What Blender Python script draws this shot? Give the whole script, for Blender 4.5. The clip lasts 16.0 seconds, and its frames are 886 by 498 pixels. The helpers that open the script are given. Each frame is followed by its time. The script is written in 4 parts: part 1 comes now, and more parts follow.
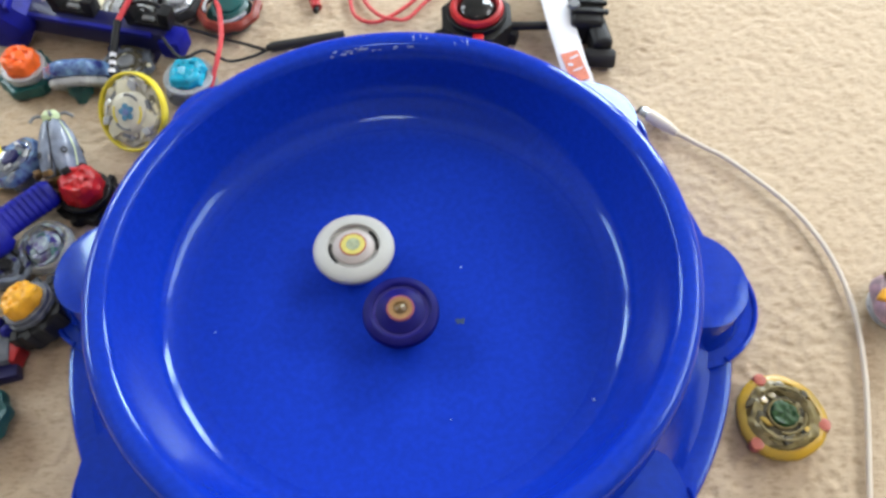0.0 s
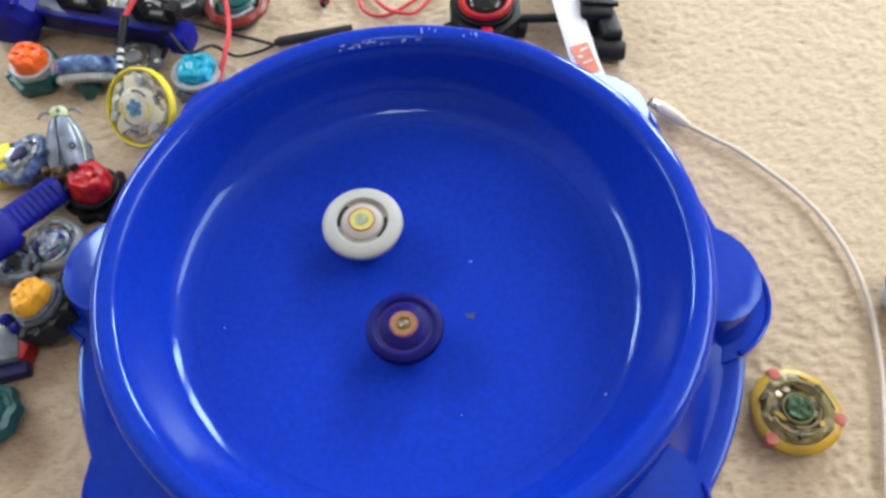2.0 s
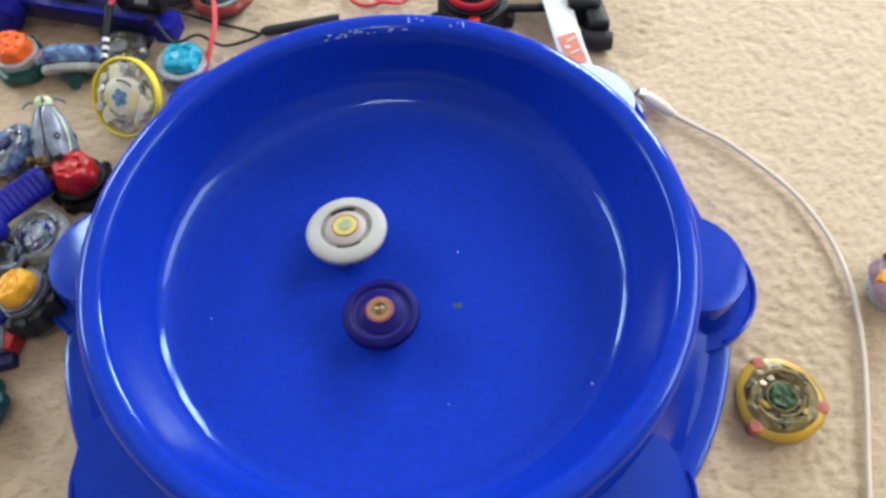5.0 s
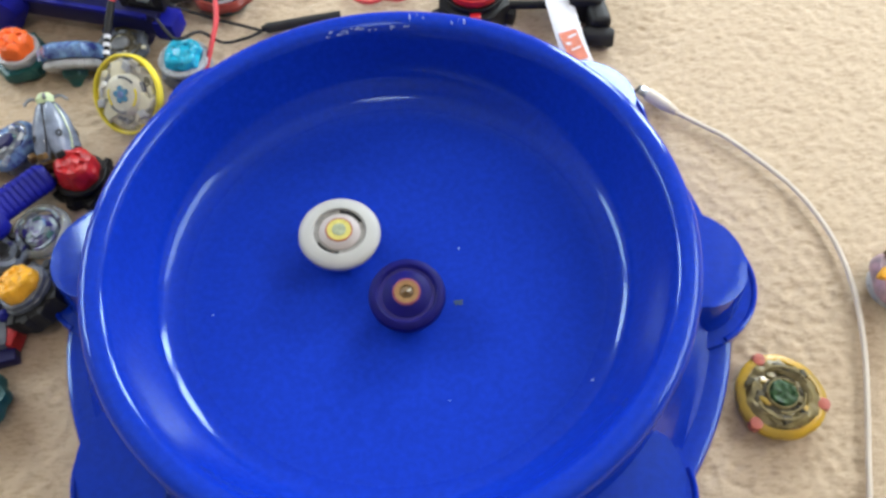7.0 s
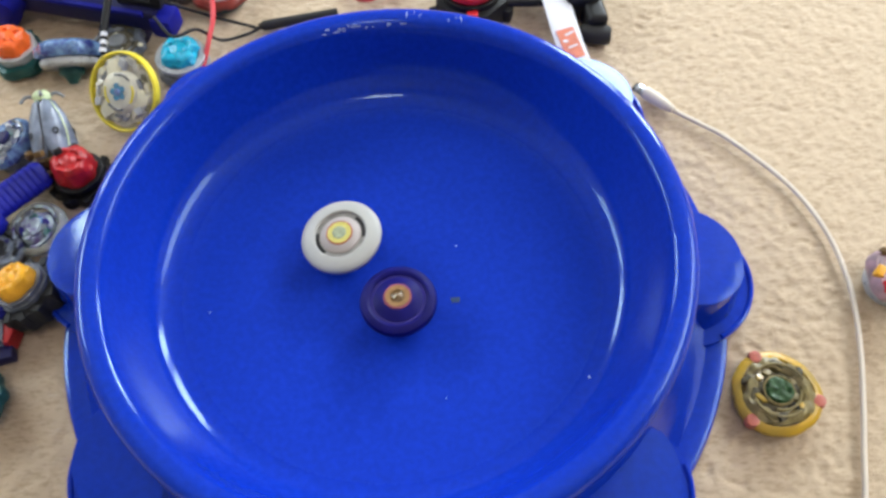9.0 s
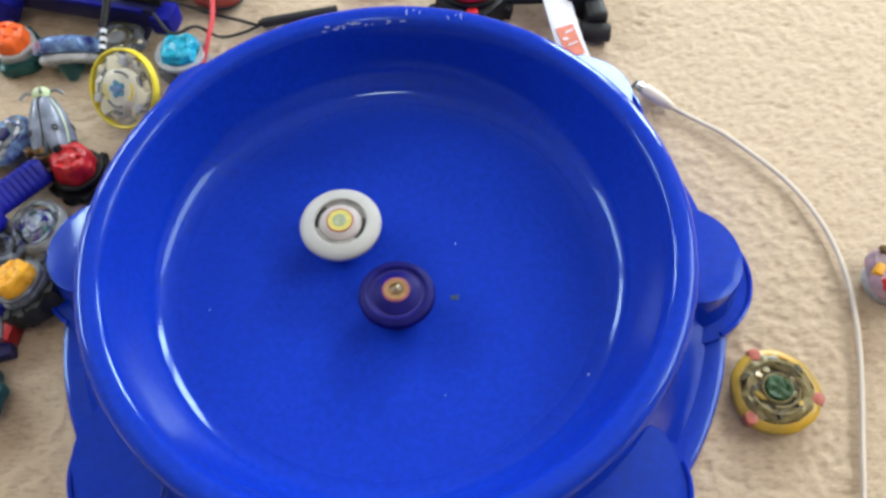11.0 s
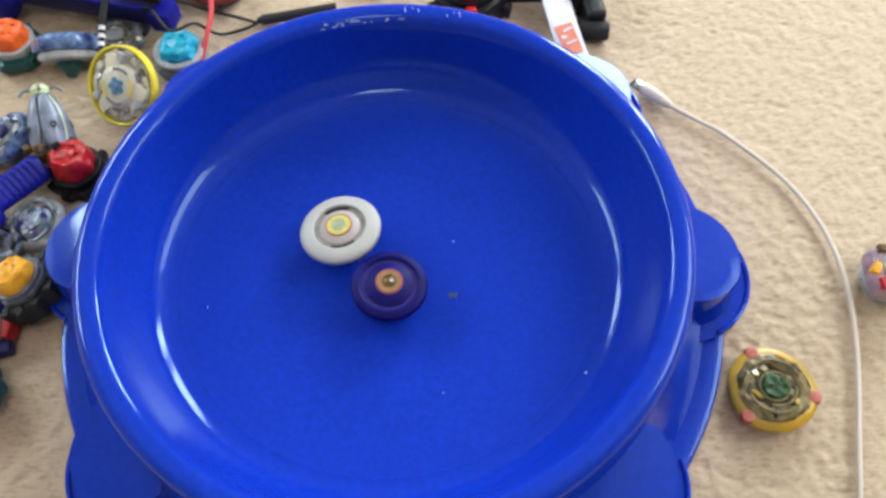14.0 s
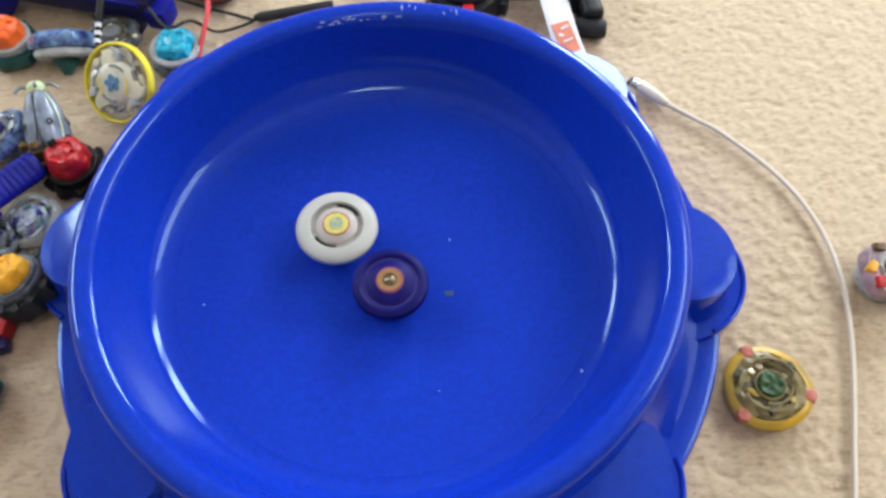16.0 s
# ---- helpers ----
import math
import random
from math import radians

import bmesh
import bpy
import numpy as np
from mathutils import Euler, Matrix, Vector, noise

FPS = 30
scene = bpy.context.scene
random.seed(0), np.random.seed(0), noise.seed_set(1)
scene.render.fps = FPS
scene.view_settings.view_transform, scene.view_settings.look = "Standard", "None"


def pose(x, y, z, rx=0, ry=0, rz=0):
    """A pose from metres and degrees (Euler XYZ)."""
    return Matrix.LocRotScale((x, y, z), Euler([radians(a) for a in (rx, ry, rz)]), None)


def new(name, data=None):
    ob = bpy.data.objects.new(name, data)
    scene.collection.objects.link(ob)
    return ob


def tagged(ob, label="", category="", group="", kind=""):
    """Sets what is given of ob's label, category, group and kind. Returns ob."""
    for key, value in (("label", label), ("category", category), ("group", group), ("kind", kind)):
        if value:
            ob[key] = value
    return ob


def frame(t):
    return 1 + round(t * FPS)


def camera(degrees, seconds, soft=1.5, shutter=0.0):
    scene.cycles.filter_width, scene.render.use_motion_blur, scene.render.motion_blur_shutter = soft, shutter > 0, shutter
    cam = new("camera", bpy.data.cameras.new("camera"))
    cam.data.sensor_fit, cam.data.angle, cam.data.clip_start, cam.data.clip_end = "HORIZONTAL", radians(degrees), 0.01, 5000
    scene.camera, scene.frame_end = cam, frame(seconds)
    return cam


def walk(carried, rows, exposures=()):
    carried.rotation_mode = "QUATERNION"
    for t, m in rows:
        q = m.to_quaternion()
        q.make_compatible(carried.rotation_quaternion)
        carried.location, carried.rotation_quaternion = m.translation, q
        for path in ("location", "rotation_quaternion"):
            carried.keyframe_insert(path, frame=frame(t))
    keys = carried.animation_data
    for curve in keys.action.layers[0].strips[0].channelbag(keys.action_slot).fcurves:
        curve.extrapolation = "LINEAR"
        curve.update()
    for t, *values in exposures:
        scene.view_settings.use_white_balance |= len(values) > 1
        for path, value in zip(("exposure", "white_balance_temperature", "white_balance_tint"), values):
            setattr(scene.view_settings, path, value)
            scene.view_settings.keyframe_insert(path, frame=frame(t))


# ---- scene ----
cam = camera(56, 16.0, soft=3.0)
PATH = [
    (0, pose(0.0321, -0.2450, 0.4947, 30.697, 1.231, -1.520)),
    (0.5, pose(0.0370, -0.2421, 0.4906, 30.933, 1.591, -1.377)),
    (1, pose(0.0342, -0.2430, 0.4910, 30.672, 1.692, -1.507)),
    (1.5, pose(0.0328, -0.2437, 0.4909, 30.555, 1.842, -1.411)),
    (2, pose(0.0317, -0.2441, 0.4906, 30.453, 1.923, -1.453)),
    (2.5, pose(0.0311, -0.2439, 0.4918, 29.916, 1.566, -1.754)),
    (3, pose(0.0327, -0.2448, 0.4906, 29.964, 1.359, -1.924)),
    (3.5, pose(0.0337, -0.2445, 0.4902, 29.999, 1.269, -1.896)),
    (4, pose(0.0329, -0.2445, 0.4907, 29.934, 1.269, -1.938)),
    (6.5, pose(0.0340, -0.2447, 0.4915, 29.581, 1.491, -1.763)),
    (7, pose(0.0338, -0.2449, 0.4917, 29.551, 1.446, -1.805)),
    (7.5, pose(0.0333, -0.2449, 0.4919, 29.522, 1.371, -1.849)),
    (8, pose(0.0340, -0.2453, 0.4919, 29.509, 1.378, -1.862)),
    (8.5, pose(0.0337, -0.2445, 0.4927, 29.358, 1.288, -1.900)),
    (9, pose(0.0342, -0.2454, 0.4919, 29.412, 1.307, -1.892)),
    (11.5, pose(0.0347, -0.2456, 0.4922, 29.208, 1.270, -1.821)),
    (12, pose(0.0345, -0.2457, 0.4923, 29.191, 1.240, -1.870)),
    (12.5, pose(0.0349, -0.2446, 0.4923, 29.112, 1.276, -1.845)),
    (13, pose(0.0362, -0.2448, 0.4927, 29.103, 1.195, -1.776)),
    (13.5, pose(0.0363, -0.2453, 0.4920, 29.100, 1.151, -1.724)),
    (14, pose(0.0348, -0.2455, 0.4930, 29.042, 1.116, -1.765)),
    (14.5, pose(0.0351, -0.2458, 0.4930, 29.066, 1.008, -1.793)),
    (15, pose(0.0354, -0.2454, 0.4936, 28.988, 0.901, -1.806)),
    (15.5, pose(0.0352, -0.2457, 0.4932, 28.992, 0.881, -1.786)),
    (16, pose(0.0360, -0.2451, 0.4930, 28.865, 0.966, -1.751)),
]
walk(cam, PATH)

# ---- light ----
world = bpy.data.worlds.new("daylight")
scene.world = world
world.use_nodes = True
sky = world.node_tree.nodes.new("ShaderNodeTexSky")
sky.sky_type, sky.sun_disc = "NISHITA", False
sky.sun_elevation, sky.sun_rotation = radians(40), radians(45)
world.node_tree.links.new(sky.outputs[0], world.node_tree.nodes["Background"].inputs[0])
world.node_tree.nodes["Background"].inputs[1].default_value = 0.12


def window_light(name, m, w, h, watts, colour):
    """Daylight that enters through a window opening."""
    data = bpy.data.lights.new(name, "AREA")
    data.shape, data.size, data.size_y, data.energy, data.color = "RECTANGLE", w, h, watts, colour
    new(name, data).matrix_world = m


window_light("daylight_right", pose(2.19, 0.58, 1.90, 0, 90, 0), 1.2, 1.65, 58, (0.96, 0.97, 0.99))
for x in (0.74, 1.285):
    window_light("daylight_far", pose(x, 1.49, 0.755, -90, 0, 0), 0.38, 0.685, 26, (0.82, 0.93, 1.0))
window_light("daylight_side", pose(-2.19, 0.96, 1.42, 90, 0, -90), 1.0, 0.64, 30, (0.78, 0.90, 1.0))
window_light("daylight_corner", pose(-1.50, 1.49, 1.25, -90, 0, 0), 0.76, 0.46, 26, (0.84, 0.93, 1.0))
scene.view_settings.exposure = 0.0


# ---- materials ----
def material(name, colour, rough=0.5, metal=0.0, spread=0.25, scale=60.0, bump=0.15, bump_scale=300.0, other=None,
             glass=0.0, ior=1.45, coat=0.0, sheen=0.0, rough_spread=0.12):
    """A surface with stains at one scale and grain at another."""
    m = bpy.data.materials.new(name)
    m.use_nodes = True
    nt = m.node_tree
    b = nt.nodes["Principled BSDF"]
    co = nt.nodes.new("ShaderNodeTexCoord").outputs["Object"]
    big = nt.nodes.new("ShaderNodeTexNoise")
    big.inputs["Scale"].default_value, big.inputs["Detail"].default_value = scale, 5
    nt.links.new(co, big.inputs["Vector"])
    ramp = nt.nodes.new("ShaderNodeValToRGB")
    ramp.color_ramp.elements[0].position, ramp.color_ramp.elements[1].position = 0.35, 0.68
    dark = other or tuple(c * (1 - spread) for c in colour)
    ramp.color_ramp.elements[0].color, ramp.color_ramp.elements[1].color = (*dark, 1), (*colour, 1)
    nt.links.new(big.outputs["Fac"], ramp.inputs[0])
    nt.links.new(ramp.outputs[0], b.inputs["Base Color"])
    fine = nt.nodes.new("ShaderNodeTexNoise")
    fine.inputs["Scale"].default_value, fine.inputs["Detail"].default_value = bump_scale, 4
    nt.links.new(co, fine.inputs["Vector"])
    rr = nt.nodes.new("ShaderNodeMapRange")
    rr.inputs["To Min"].default_value, rr.inputs["To Max"].default_value = max(0.02, rough - rough_spread), min(1, rough + rough_spread)
    nt.links.new(fine.outputs["Fac"], rr.inputs["Value"])
    nt.links.new(rr.outputs[0], b.inputs["Roughness"])
    bp = nt.nodes.new("ShaderNodeBump")
    bp.inputs["Strength"].default_value, bp.inputs["Distance"].default_value = bump, 0.001
    nt.links.new(fine.outputs["Fac"], bp.inputs["Height"])
    nt.links.new(bp.outputs[0], b.inputs["Normal"])
    b.inputs["Metallic"].default_value, b.inputs["IOR"].default_value = metal, ior
    b.inputs["Transmission Weight"].default_value, b.inputs["Coat Weight"].default_value = glass, coat
    b.inputs["Coat Roughness"].default_value = 0.05
    b.inputs["Sheen Weight"].default_value = sheen
    return m


BLUE = material("blue_plastic", (0.005, 0.033, 0.43), 0.09, spread=0.20, scale=260, bump=0.03, bump_scale=420, rough_spread=0.04, ior=1.40)
BLUE.node_tree.nodes["Principled BSDF"].inputs["Specular Tint"].default_value = (0.55, 0.84, 1.0, 1)


def worn_floor(m):
    """The dished floor is dulled by fine scratches where tops have run; the walls and the rim keep their gloss."""
    nt = m.node_tree
    b = nt.nodes["Principled BSDF"]
    co = nt.nodes.new("ShaderNodeTexCoord").outputs["Object"]
    flat = nt.nodes.new("ShaderNodeVectorMath")
    flat.operation = "MULTIPLY"
    flat.inputs[1].default_value = (1, 1, 0)
    size = nt.nodes.new("ShaderNodeVectorMath")
    size.operation = "LENGTH"
    nt.links.new(co, flat.inputs[0])
    nt.links.new(flat.outputs[0], size.inputs[0])
    wear = nt.nodes.new("ShaderNodeMapRange")
    wear.inputs["From Min"].default_value, wear.inputs["From Max"].default_value = 0.122, 0.139
    wear.inputs["To Min"].default_value, wear.inputs["To Max"].default_value = 0.42, 0.0
    nt.links.new(size.outputs["Value"], wear.inputs["Value"])
    add = nt.nodes.new("ShaderNodeMath")
    nt.links.new(b.inputs["Roughness"].links[0].from_socket, add.inputs[0])
    nt.links.new(wear.outputs[0], add.inputs[1])
    nt.links.new(add.outputs[0], b.inputs["Roughness"])
    dull = nt.nodes.new("ShaderNodeMapRange")
    dull.inputs["From Min"].default_value, dull.inputs["From Max"].default_value = 0.122, 0.139
    dull.inputs["To Min"].default_value, dull.inputs["To Max"].default_value = 0.20, 0.5
    nt.links.new(size.outputs["Value"], dull.inputs["Value"])
    nt.links.new(dull.outputs[0], b.inputs["Specular IOR Level"])
    return m


WORN_BLUE = worn_floor(BLUE.copy())
WORN_BLUE.name = "worn_blue_plastic"
CARPET = material("beige_carpet", (0.52, 0.408, 0.284), 0.95, other=(0.40, 0.300, 0.195), scale=360, bump=0.7, bump_scale=900, sheen=0.25)


def dashes(m):
    """Short dark dashes, longer one way than the other: painted shade of parted pile."""
    nt = m.node_tree
    stretch = nt.nodes.new("ShaderNodeMapping")
    stretch.inputs["Scale"].default_value = (0.5, 1.2, 1.0)
    big = next(n for n in nt.nodes if n.type == "TEX_NOISE")
    nt.links.new(big.inputs["Vector"].links[0].from_socket, stretch.inputs["Vector"])
    nt.links.new(stretch.outputs[0], big.inputs["Vector"])
    ramp = next(n for n in nt.nodes if n.type == "VALTORGB").color_ramp
    ramp.elements[0].position, ramp.elements[1].position = 0.30, 0.52


dashes(CARPET)
WALL = material("wall_paint", (0.46, 0.44, 0.41), 0.8, spread=0.05, scale=4, bump=0.1, bump_scale=120)
WHITE_PLASTIC = material("white_plastic", (0.82, 0.80, 0.76), 0.35, spread=0.06, scale=40, bump=0.03)
PEARL = material("pearl_plastic", (0.41, 0.41, 0.39), 0.5, spread=0.10, scale=50, bump=0.03)
PINKISH = material("pinkish_plastic", (0.41, 0.365, 0.35), 0.5, spread=0.10, scale=60, bump=0.03)
GREY = material("grey_plastic", (0.22, 0.23, 0.24), 0.35, spread=0.4, scale=90)
STEEL = material("brushed_steel", (0.42, 0.44, 0.47), 0.28, metal=1.0, spread=0.35, scale=120)
BLACK = material("black_plastic", (0.009, 0.009, 0.010), 0.5, spread=0.3, scale=60, ior=1.35)
RUBBER = material("black_rubber", (0.016, 0.016, 0.017), 0.7, spread=0.3, scale=60)
YELLOW = material("yellow_plastic", (0.80, 0.66, 0.05), 0.35, spread=0.15, scale=60)
LABEL_YELLOW = material("yellow_label", (0.56, 0.50, 0.13), 0.5, spread=0.2, scale=200)
LABEL_RED = material("red_label", (0.40, 0.09, 0.05), 0.5, spread=0.2, scale=200)
LABEL_GREEN = material("grey_green_label", (0.34, 0.39, 0.26), 0.5, spread=0.35, scale=350)
PURPLE_PLASTIC = material("purple_plastic", (0.013, 0.011, 0.225), 0.5, spread=0.3, scale=90, glass=0.5, ior=1.2, bump=0.03)
PURPLE_DARK = material("dark_purple_plastic", (0.015, 0.009, 0.19), 0.45, spread=0.3, scale=60, bump=0.03)
COPPER = material("orange_label", (0.30, 0.16, 0.06), 0.5, spread=0.35, scale=260)
PINK_EDGE = material("pink_label_edge", (0.27, 0.07, 0.11), 0.5, spread=0.2, scale=200)
BROWN = material("brown_hub", (0.16, 0.09, 0.03), 0.3, spread=0.5, scale=300)
ORANGE = material("orange_plastic", (0.90, 0.14, 0.02), 0.4, spread=0.25, scale=120)
RED = material("red_plastic", (0.50, 0.010, 0.014), 0.42, spread=0.35, scale=120)
CYAN = material("cyan_plastic", (0.01, 0.42, 0.62), 0.3, spread=0.3, scale=120)
AMBER = material("amber_plastic", (0.88, 0.42, 0.02), 0.35, spread=0.3, scale=120)
PALE_BLUE = material("pale_blue_print", (0.24, 0.32, 0.62), 0.45, spread=0.4, scale=160)
NAVY = material("navy_plastic", (0.005, 0.006, 0.085), 0.4, spread=0.4, scale=40)
ROYAL = material("royal_blue_plastic", (0.006, 0.009, 0.27), 0.5, spread=0.4, scale=70, ior=1.3)
TEAL = material("teal_plastic", (0.01, 0.10, 0.10), 0.35, spread=0.4, scale=80)
CLEAR = material("clear_plastic", (0.80, 0.84, 0.82), 0.12, spread=0.10, glass=0.75, bump=0.1, bump_scale=160)
CLEAR_BLUE = material("clear_blue_plastic", (0.26, 0.46, 0.74), 0.12, spread=0.6, scale=150, glass=0.3, other=(0.04, 0.05, 0.24), bump=0.1, bump_scale=160)
CLEAR_YELLOW = material("clear_yellow_plastic", (0.76, 0.46, 0.02), 0.32, scale=32, glass=0.4, other=(0.46, 0.32, 0.06), bump=0.1, bump_scale=160)
MILKY = material("milky_plastic", (0.58, 0.60, 0.62), 0.3, spread=0.2, scale=80, glass=0.3)
MILKY_CREAM = material("milky_cream_plastic", (0.78, 0.75, 0.62), 0.25, spread=0.35, scale=140, glass=0.25)
CREAM = material("cream_plastic", (0.78, 0.74, 0.55), 0.35, spread=0.25, scale=70)
SMOKE = material("smoky_plastic", (0.25, 0.28, 0.34), 0.2, spread=0.5, scale=110, glass=0.3)
DARK_OLIVE = material("dark_olive_plastic", (0.10, 0.085, 0.045), 0.5, spread=0.5, scale=130)
OLIVE = material("olive_clear_plastic", (0.36, 0.29, 0.12), 0.36, spread=0.5, scale=130, glass=0.25)
PINK = material("pink_plastic", (0.52, 0.14, 0.10), 0.4, spread=0.3, scale=200)
RUST = material("red_brown_plastic", (0.30, 0.045, 0.03), 0.35, spread=0.4, scale=110)
GAP = material("grey_gap_plastic", (0.29, 0.28, 0.265), 0.6, spread=0.3, scale=200)
IVORY = material("ivory_plastic", (0.70, 0.68, 0.56), 0.35, spread=0.25, scale=90)
EMBLEM = material("blue_emblem", (0.10, 0.30, 0.46), 0.35, spread=0.4, scale=260)
MOTTLE = material("mottled_plastic", (0.42, 0.55, 0.52), 0.2, scale=170, other=(0.12, 0.09, 0.26), glass=0.1)
SHELL = material("grey_shell_plastic", (0.27, 0.32, 0.42), 0.2, spread=0.55, scale=90, glass=0.1)
GREEN = material("green_label", (0.018, 0.075, 0.014), 0.55, spread=0.5, scale=260)
PALE_GREEN = material("pale_green_plastic", (0.62, 0.74, 0.42), 0.35, spread=0.3, scale=90)
CORD_RED = material("red_cord", (0.62, 0.05, 0.06), 0.55, spread=0.2, scale=200)
PALE_PINK = material("mauve_plastic", (0.42, 0.26, 0.30), 0.35, spread=0.5, scale=110, other=(0.20, 0.15, 0.17))
PAPER = material("white_strap", (0.74, 0.75, 0.80), 0.5, spread=0.06, scale=30, bump=0.05)
PRINT = material("red_print", (0.74, 0.24, 0.15), 0.5, spread=0.2, scale=120)
CABLE_WHITE = material("white_cable", (0.64, 0.57, 0.48), 0.5, spread=0.08, scale=30, bump=0.03)
SCUFF = material("pale_scuff", (0.42, 0.52, 0.80), 0.6, spread=0.3, scale=300)
STAIN = material("olive_smear", (0.025, 0.065, 0.16), 0.5, spread=0.4, scale=300)
GLASS = material("window_glass", (0.95, 0.97, 0.97), 0.03, spread=0.02, glass=1.0, bump=0.0, rough_spread=0.01)


# ---- mesh helpers ----
def part(name, bm, mat, parent=None, label="", smooth=True):
    """Links a bmesh as one mesh object under a thing or a part."""
    bmesh.ops.recalc_face_normals(bm, faces=bm.faces)
    me = bpy.data.meshes.new(name)
    bm.to_mesh(me)
    bm.free()
    me.materials.append(mat)
    for p in me.polygons:
        p.use_smooth = smooth
    if smooth:
        me.set_sharp_from_angle(angle=radians(38))
    ob = new(name, me)
    ob.parent = parent
    return tagged(ob, label)


def thing(name, m, label, category, group="", kind=""):
    ob = new(name)
    ob.empty_display_size = 0.01
    ob.matrix_world = m
    return tagged(ob, label, category, group, kind)


def lathe(profile, n=48, closed=False, wave=None, m=None):
    """A body of revolution about z: (radius, height) from the inside out. wave(angle, radius) scales the radius."""
    bm = bmesh.new()
    rings = []
    for r, z in profile:
        if r < 1e-6:
            rings.append([bm.verts.new((0, 0, z))])
        else:
            ring = []
            for i in range(n):
                a = 2 * math.pi * i / n
                q = r * (wave(a, r, z) if wave else 1)
                ring.append(bm.verts.new((q * math.cos(a), q * math.sin(a), z)))
            rings.append(ring)
    pairs = list(zip(rings, rings[1:])) + ([(rings[-1], rings[0])] if closed else [])
    for a, b in pairs:
        for i in range(n):
            j = (i + 1) % n
            if len(a) == 1 and len(b) == 1:
                continue
            if len(a) == 1:
                bm.faces.new((a[0], b[i], b[j]))
            elif len(b) == 1:
                bm.faces.new((a[i], a[j], b[0]))
            else:
                bm.faces.new((a[i], a[j], b[j], b[i]))
    if m:
        bm.transform(m)
    return bm


def ring_band(r0, r1, z0, z1, n=40, bevel=0.0006, wave=None, m=None):
    """A ring with a rounded rectangular section."""
    b = bevel
    return lathe([(r0 + b, z0), (r1 - b, z0), (r1, z0 + b), (r1, z1 - b), (r1 - b, z1), (r0 + b, z1), (r0, z1 - b), (r0, z0 + b)], n, True, wave, m)


def disc(r, z0, z1, n=32, bevel=0.0006, wave=None, m=None):
    b = bevel
    return lathe([(0, z0), (r - b, z0), (r, z0 + b), (r, z1 - b), (r - b, z1), (0, z1)], n, False, wave, m)


def box(sx, sy, sz, m=None, bevel=0.001, segments=2):
    bm = bmesh.new()
    bmesh.ops.create_cube(bm, size=1)
    bmesh.ops.scale(bm, vec=(sx, sy, sz), verts=bm.verts)
    if bevel:
        bmesh.ops.bevel(bm, geom=bm.edges[:], offset=bevel, segments=segments, affect="EDGES", profile=0.6)
    if m:
        bm.transform(m)
    return bm


def prism(outline, z0, z1, bevel=0.0006, m=None):
    """An upright plate with that outline."""
    bm = bmesh.new()
    lo = [bm.verts.new((x, y, z0)) for x, y in outline]
    hi = [bm.verts.new((x, y, z1)) for x, y in outline]
    top = bm.faces.new(hi)
    bm.faces.new(lo[::-1])
    for i in range(len(lo)):
        j = (i + 1) % len(lo)
        bm.faces.new((lo[i], lo[j], hi[j], hi[i]))
    if bevel:
        bmesh.ops.bevel(bm, geom=list(top.edges), offset=bevel, segments=2, affect="EDGES", profile=0.6)
    if m:
        bm.transform(m)
    return bm


def spline(points, n=10):
    """A smooth line through points."""
    pts = [Vector(p) for p in points]
    pts = [2 * pts[0] - pts[1]] + pts + [2 * pts[-1] - pts[-2]]
    out = []
    for a, b, c, d in zip(pts, pts[1:], pts[2:], pts[3:]):
        for k in range(n):
            t = k / n
            out.append(0.5 * (2 * b + (c - a) * t + (2 * a - 5 * b + 4 * c - d) * t * t + (3 * b - a - 3 * c + d) * t ** 3))
    return out + [pts[-2]]


def tube(points, radius, n=10, sides=10, flat=1.0):
    """A cord or cable along a smooth line. flat: its height over its width."""
    line = spline(points, n)
    bm = bmesh.new()
    rings = []
    for i, p in enumerate(line):
        d = (line[min(i + 1, len(line) - 1)] - line[max(i - 1, 0)]).normalized()
        s = d.cross(Vector((0, 0, 1)))
        s = s.normalized() if s.length > 1e-4 else Vector((1, 0, 0))
        u = s.cross(d)
        r = radius[min(i * len(radius) // len(line), len(radius) - 1)] if isinstance(radius, (list, tuple)) else radius
        rings.append([bm.verts.new(p + s * r * math.cos(2 * math.pi * k / sides) + u * r * flat * math.sin(2 * math.pi * k / sides)) for k in range(sides)])
    for a, b in zip(rings, rings[1:]):
        for k in range(sides):
            j = (k + 1) % sides
            bm.faces.new((a[k], a[j], b[j], b[k]))
    bm.faces.new(rings[0])
    bm.faces.new(rings[-1])
    return bm


def joined(*bms):
    out = bmesh.new()
    for b in bms:
        me = bpy.data.meshes.new("piece")
        b.to_mesh(me)
        b.free()
        out.from_mesh(me)
        bpy.data.meshes.remove(me)
    return out


def teeth(n, depth, sharp=1.0, phase=0.0):
    """A wave for lathe(): n teeth or blades round the edge."""
    return lambda a, r, z: 1 - depth * (0.5 - 0.5 * math.cos(n * a + phase)) ** sharp


def knobbly(bm, amount, size, seed):
    """Uneven moulded relief along the normals."""
    bm.normal_update()
    shift = [(v, v.normal * amount * noise.noise(v.co / size + Vector((seed, 2.3 * seed, 0)))) for v in bm.verts]
    for v, d in shift:
        v.co += d
    return bm


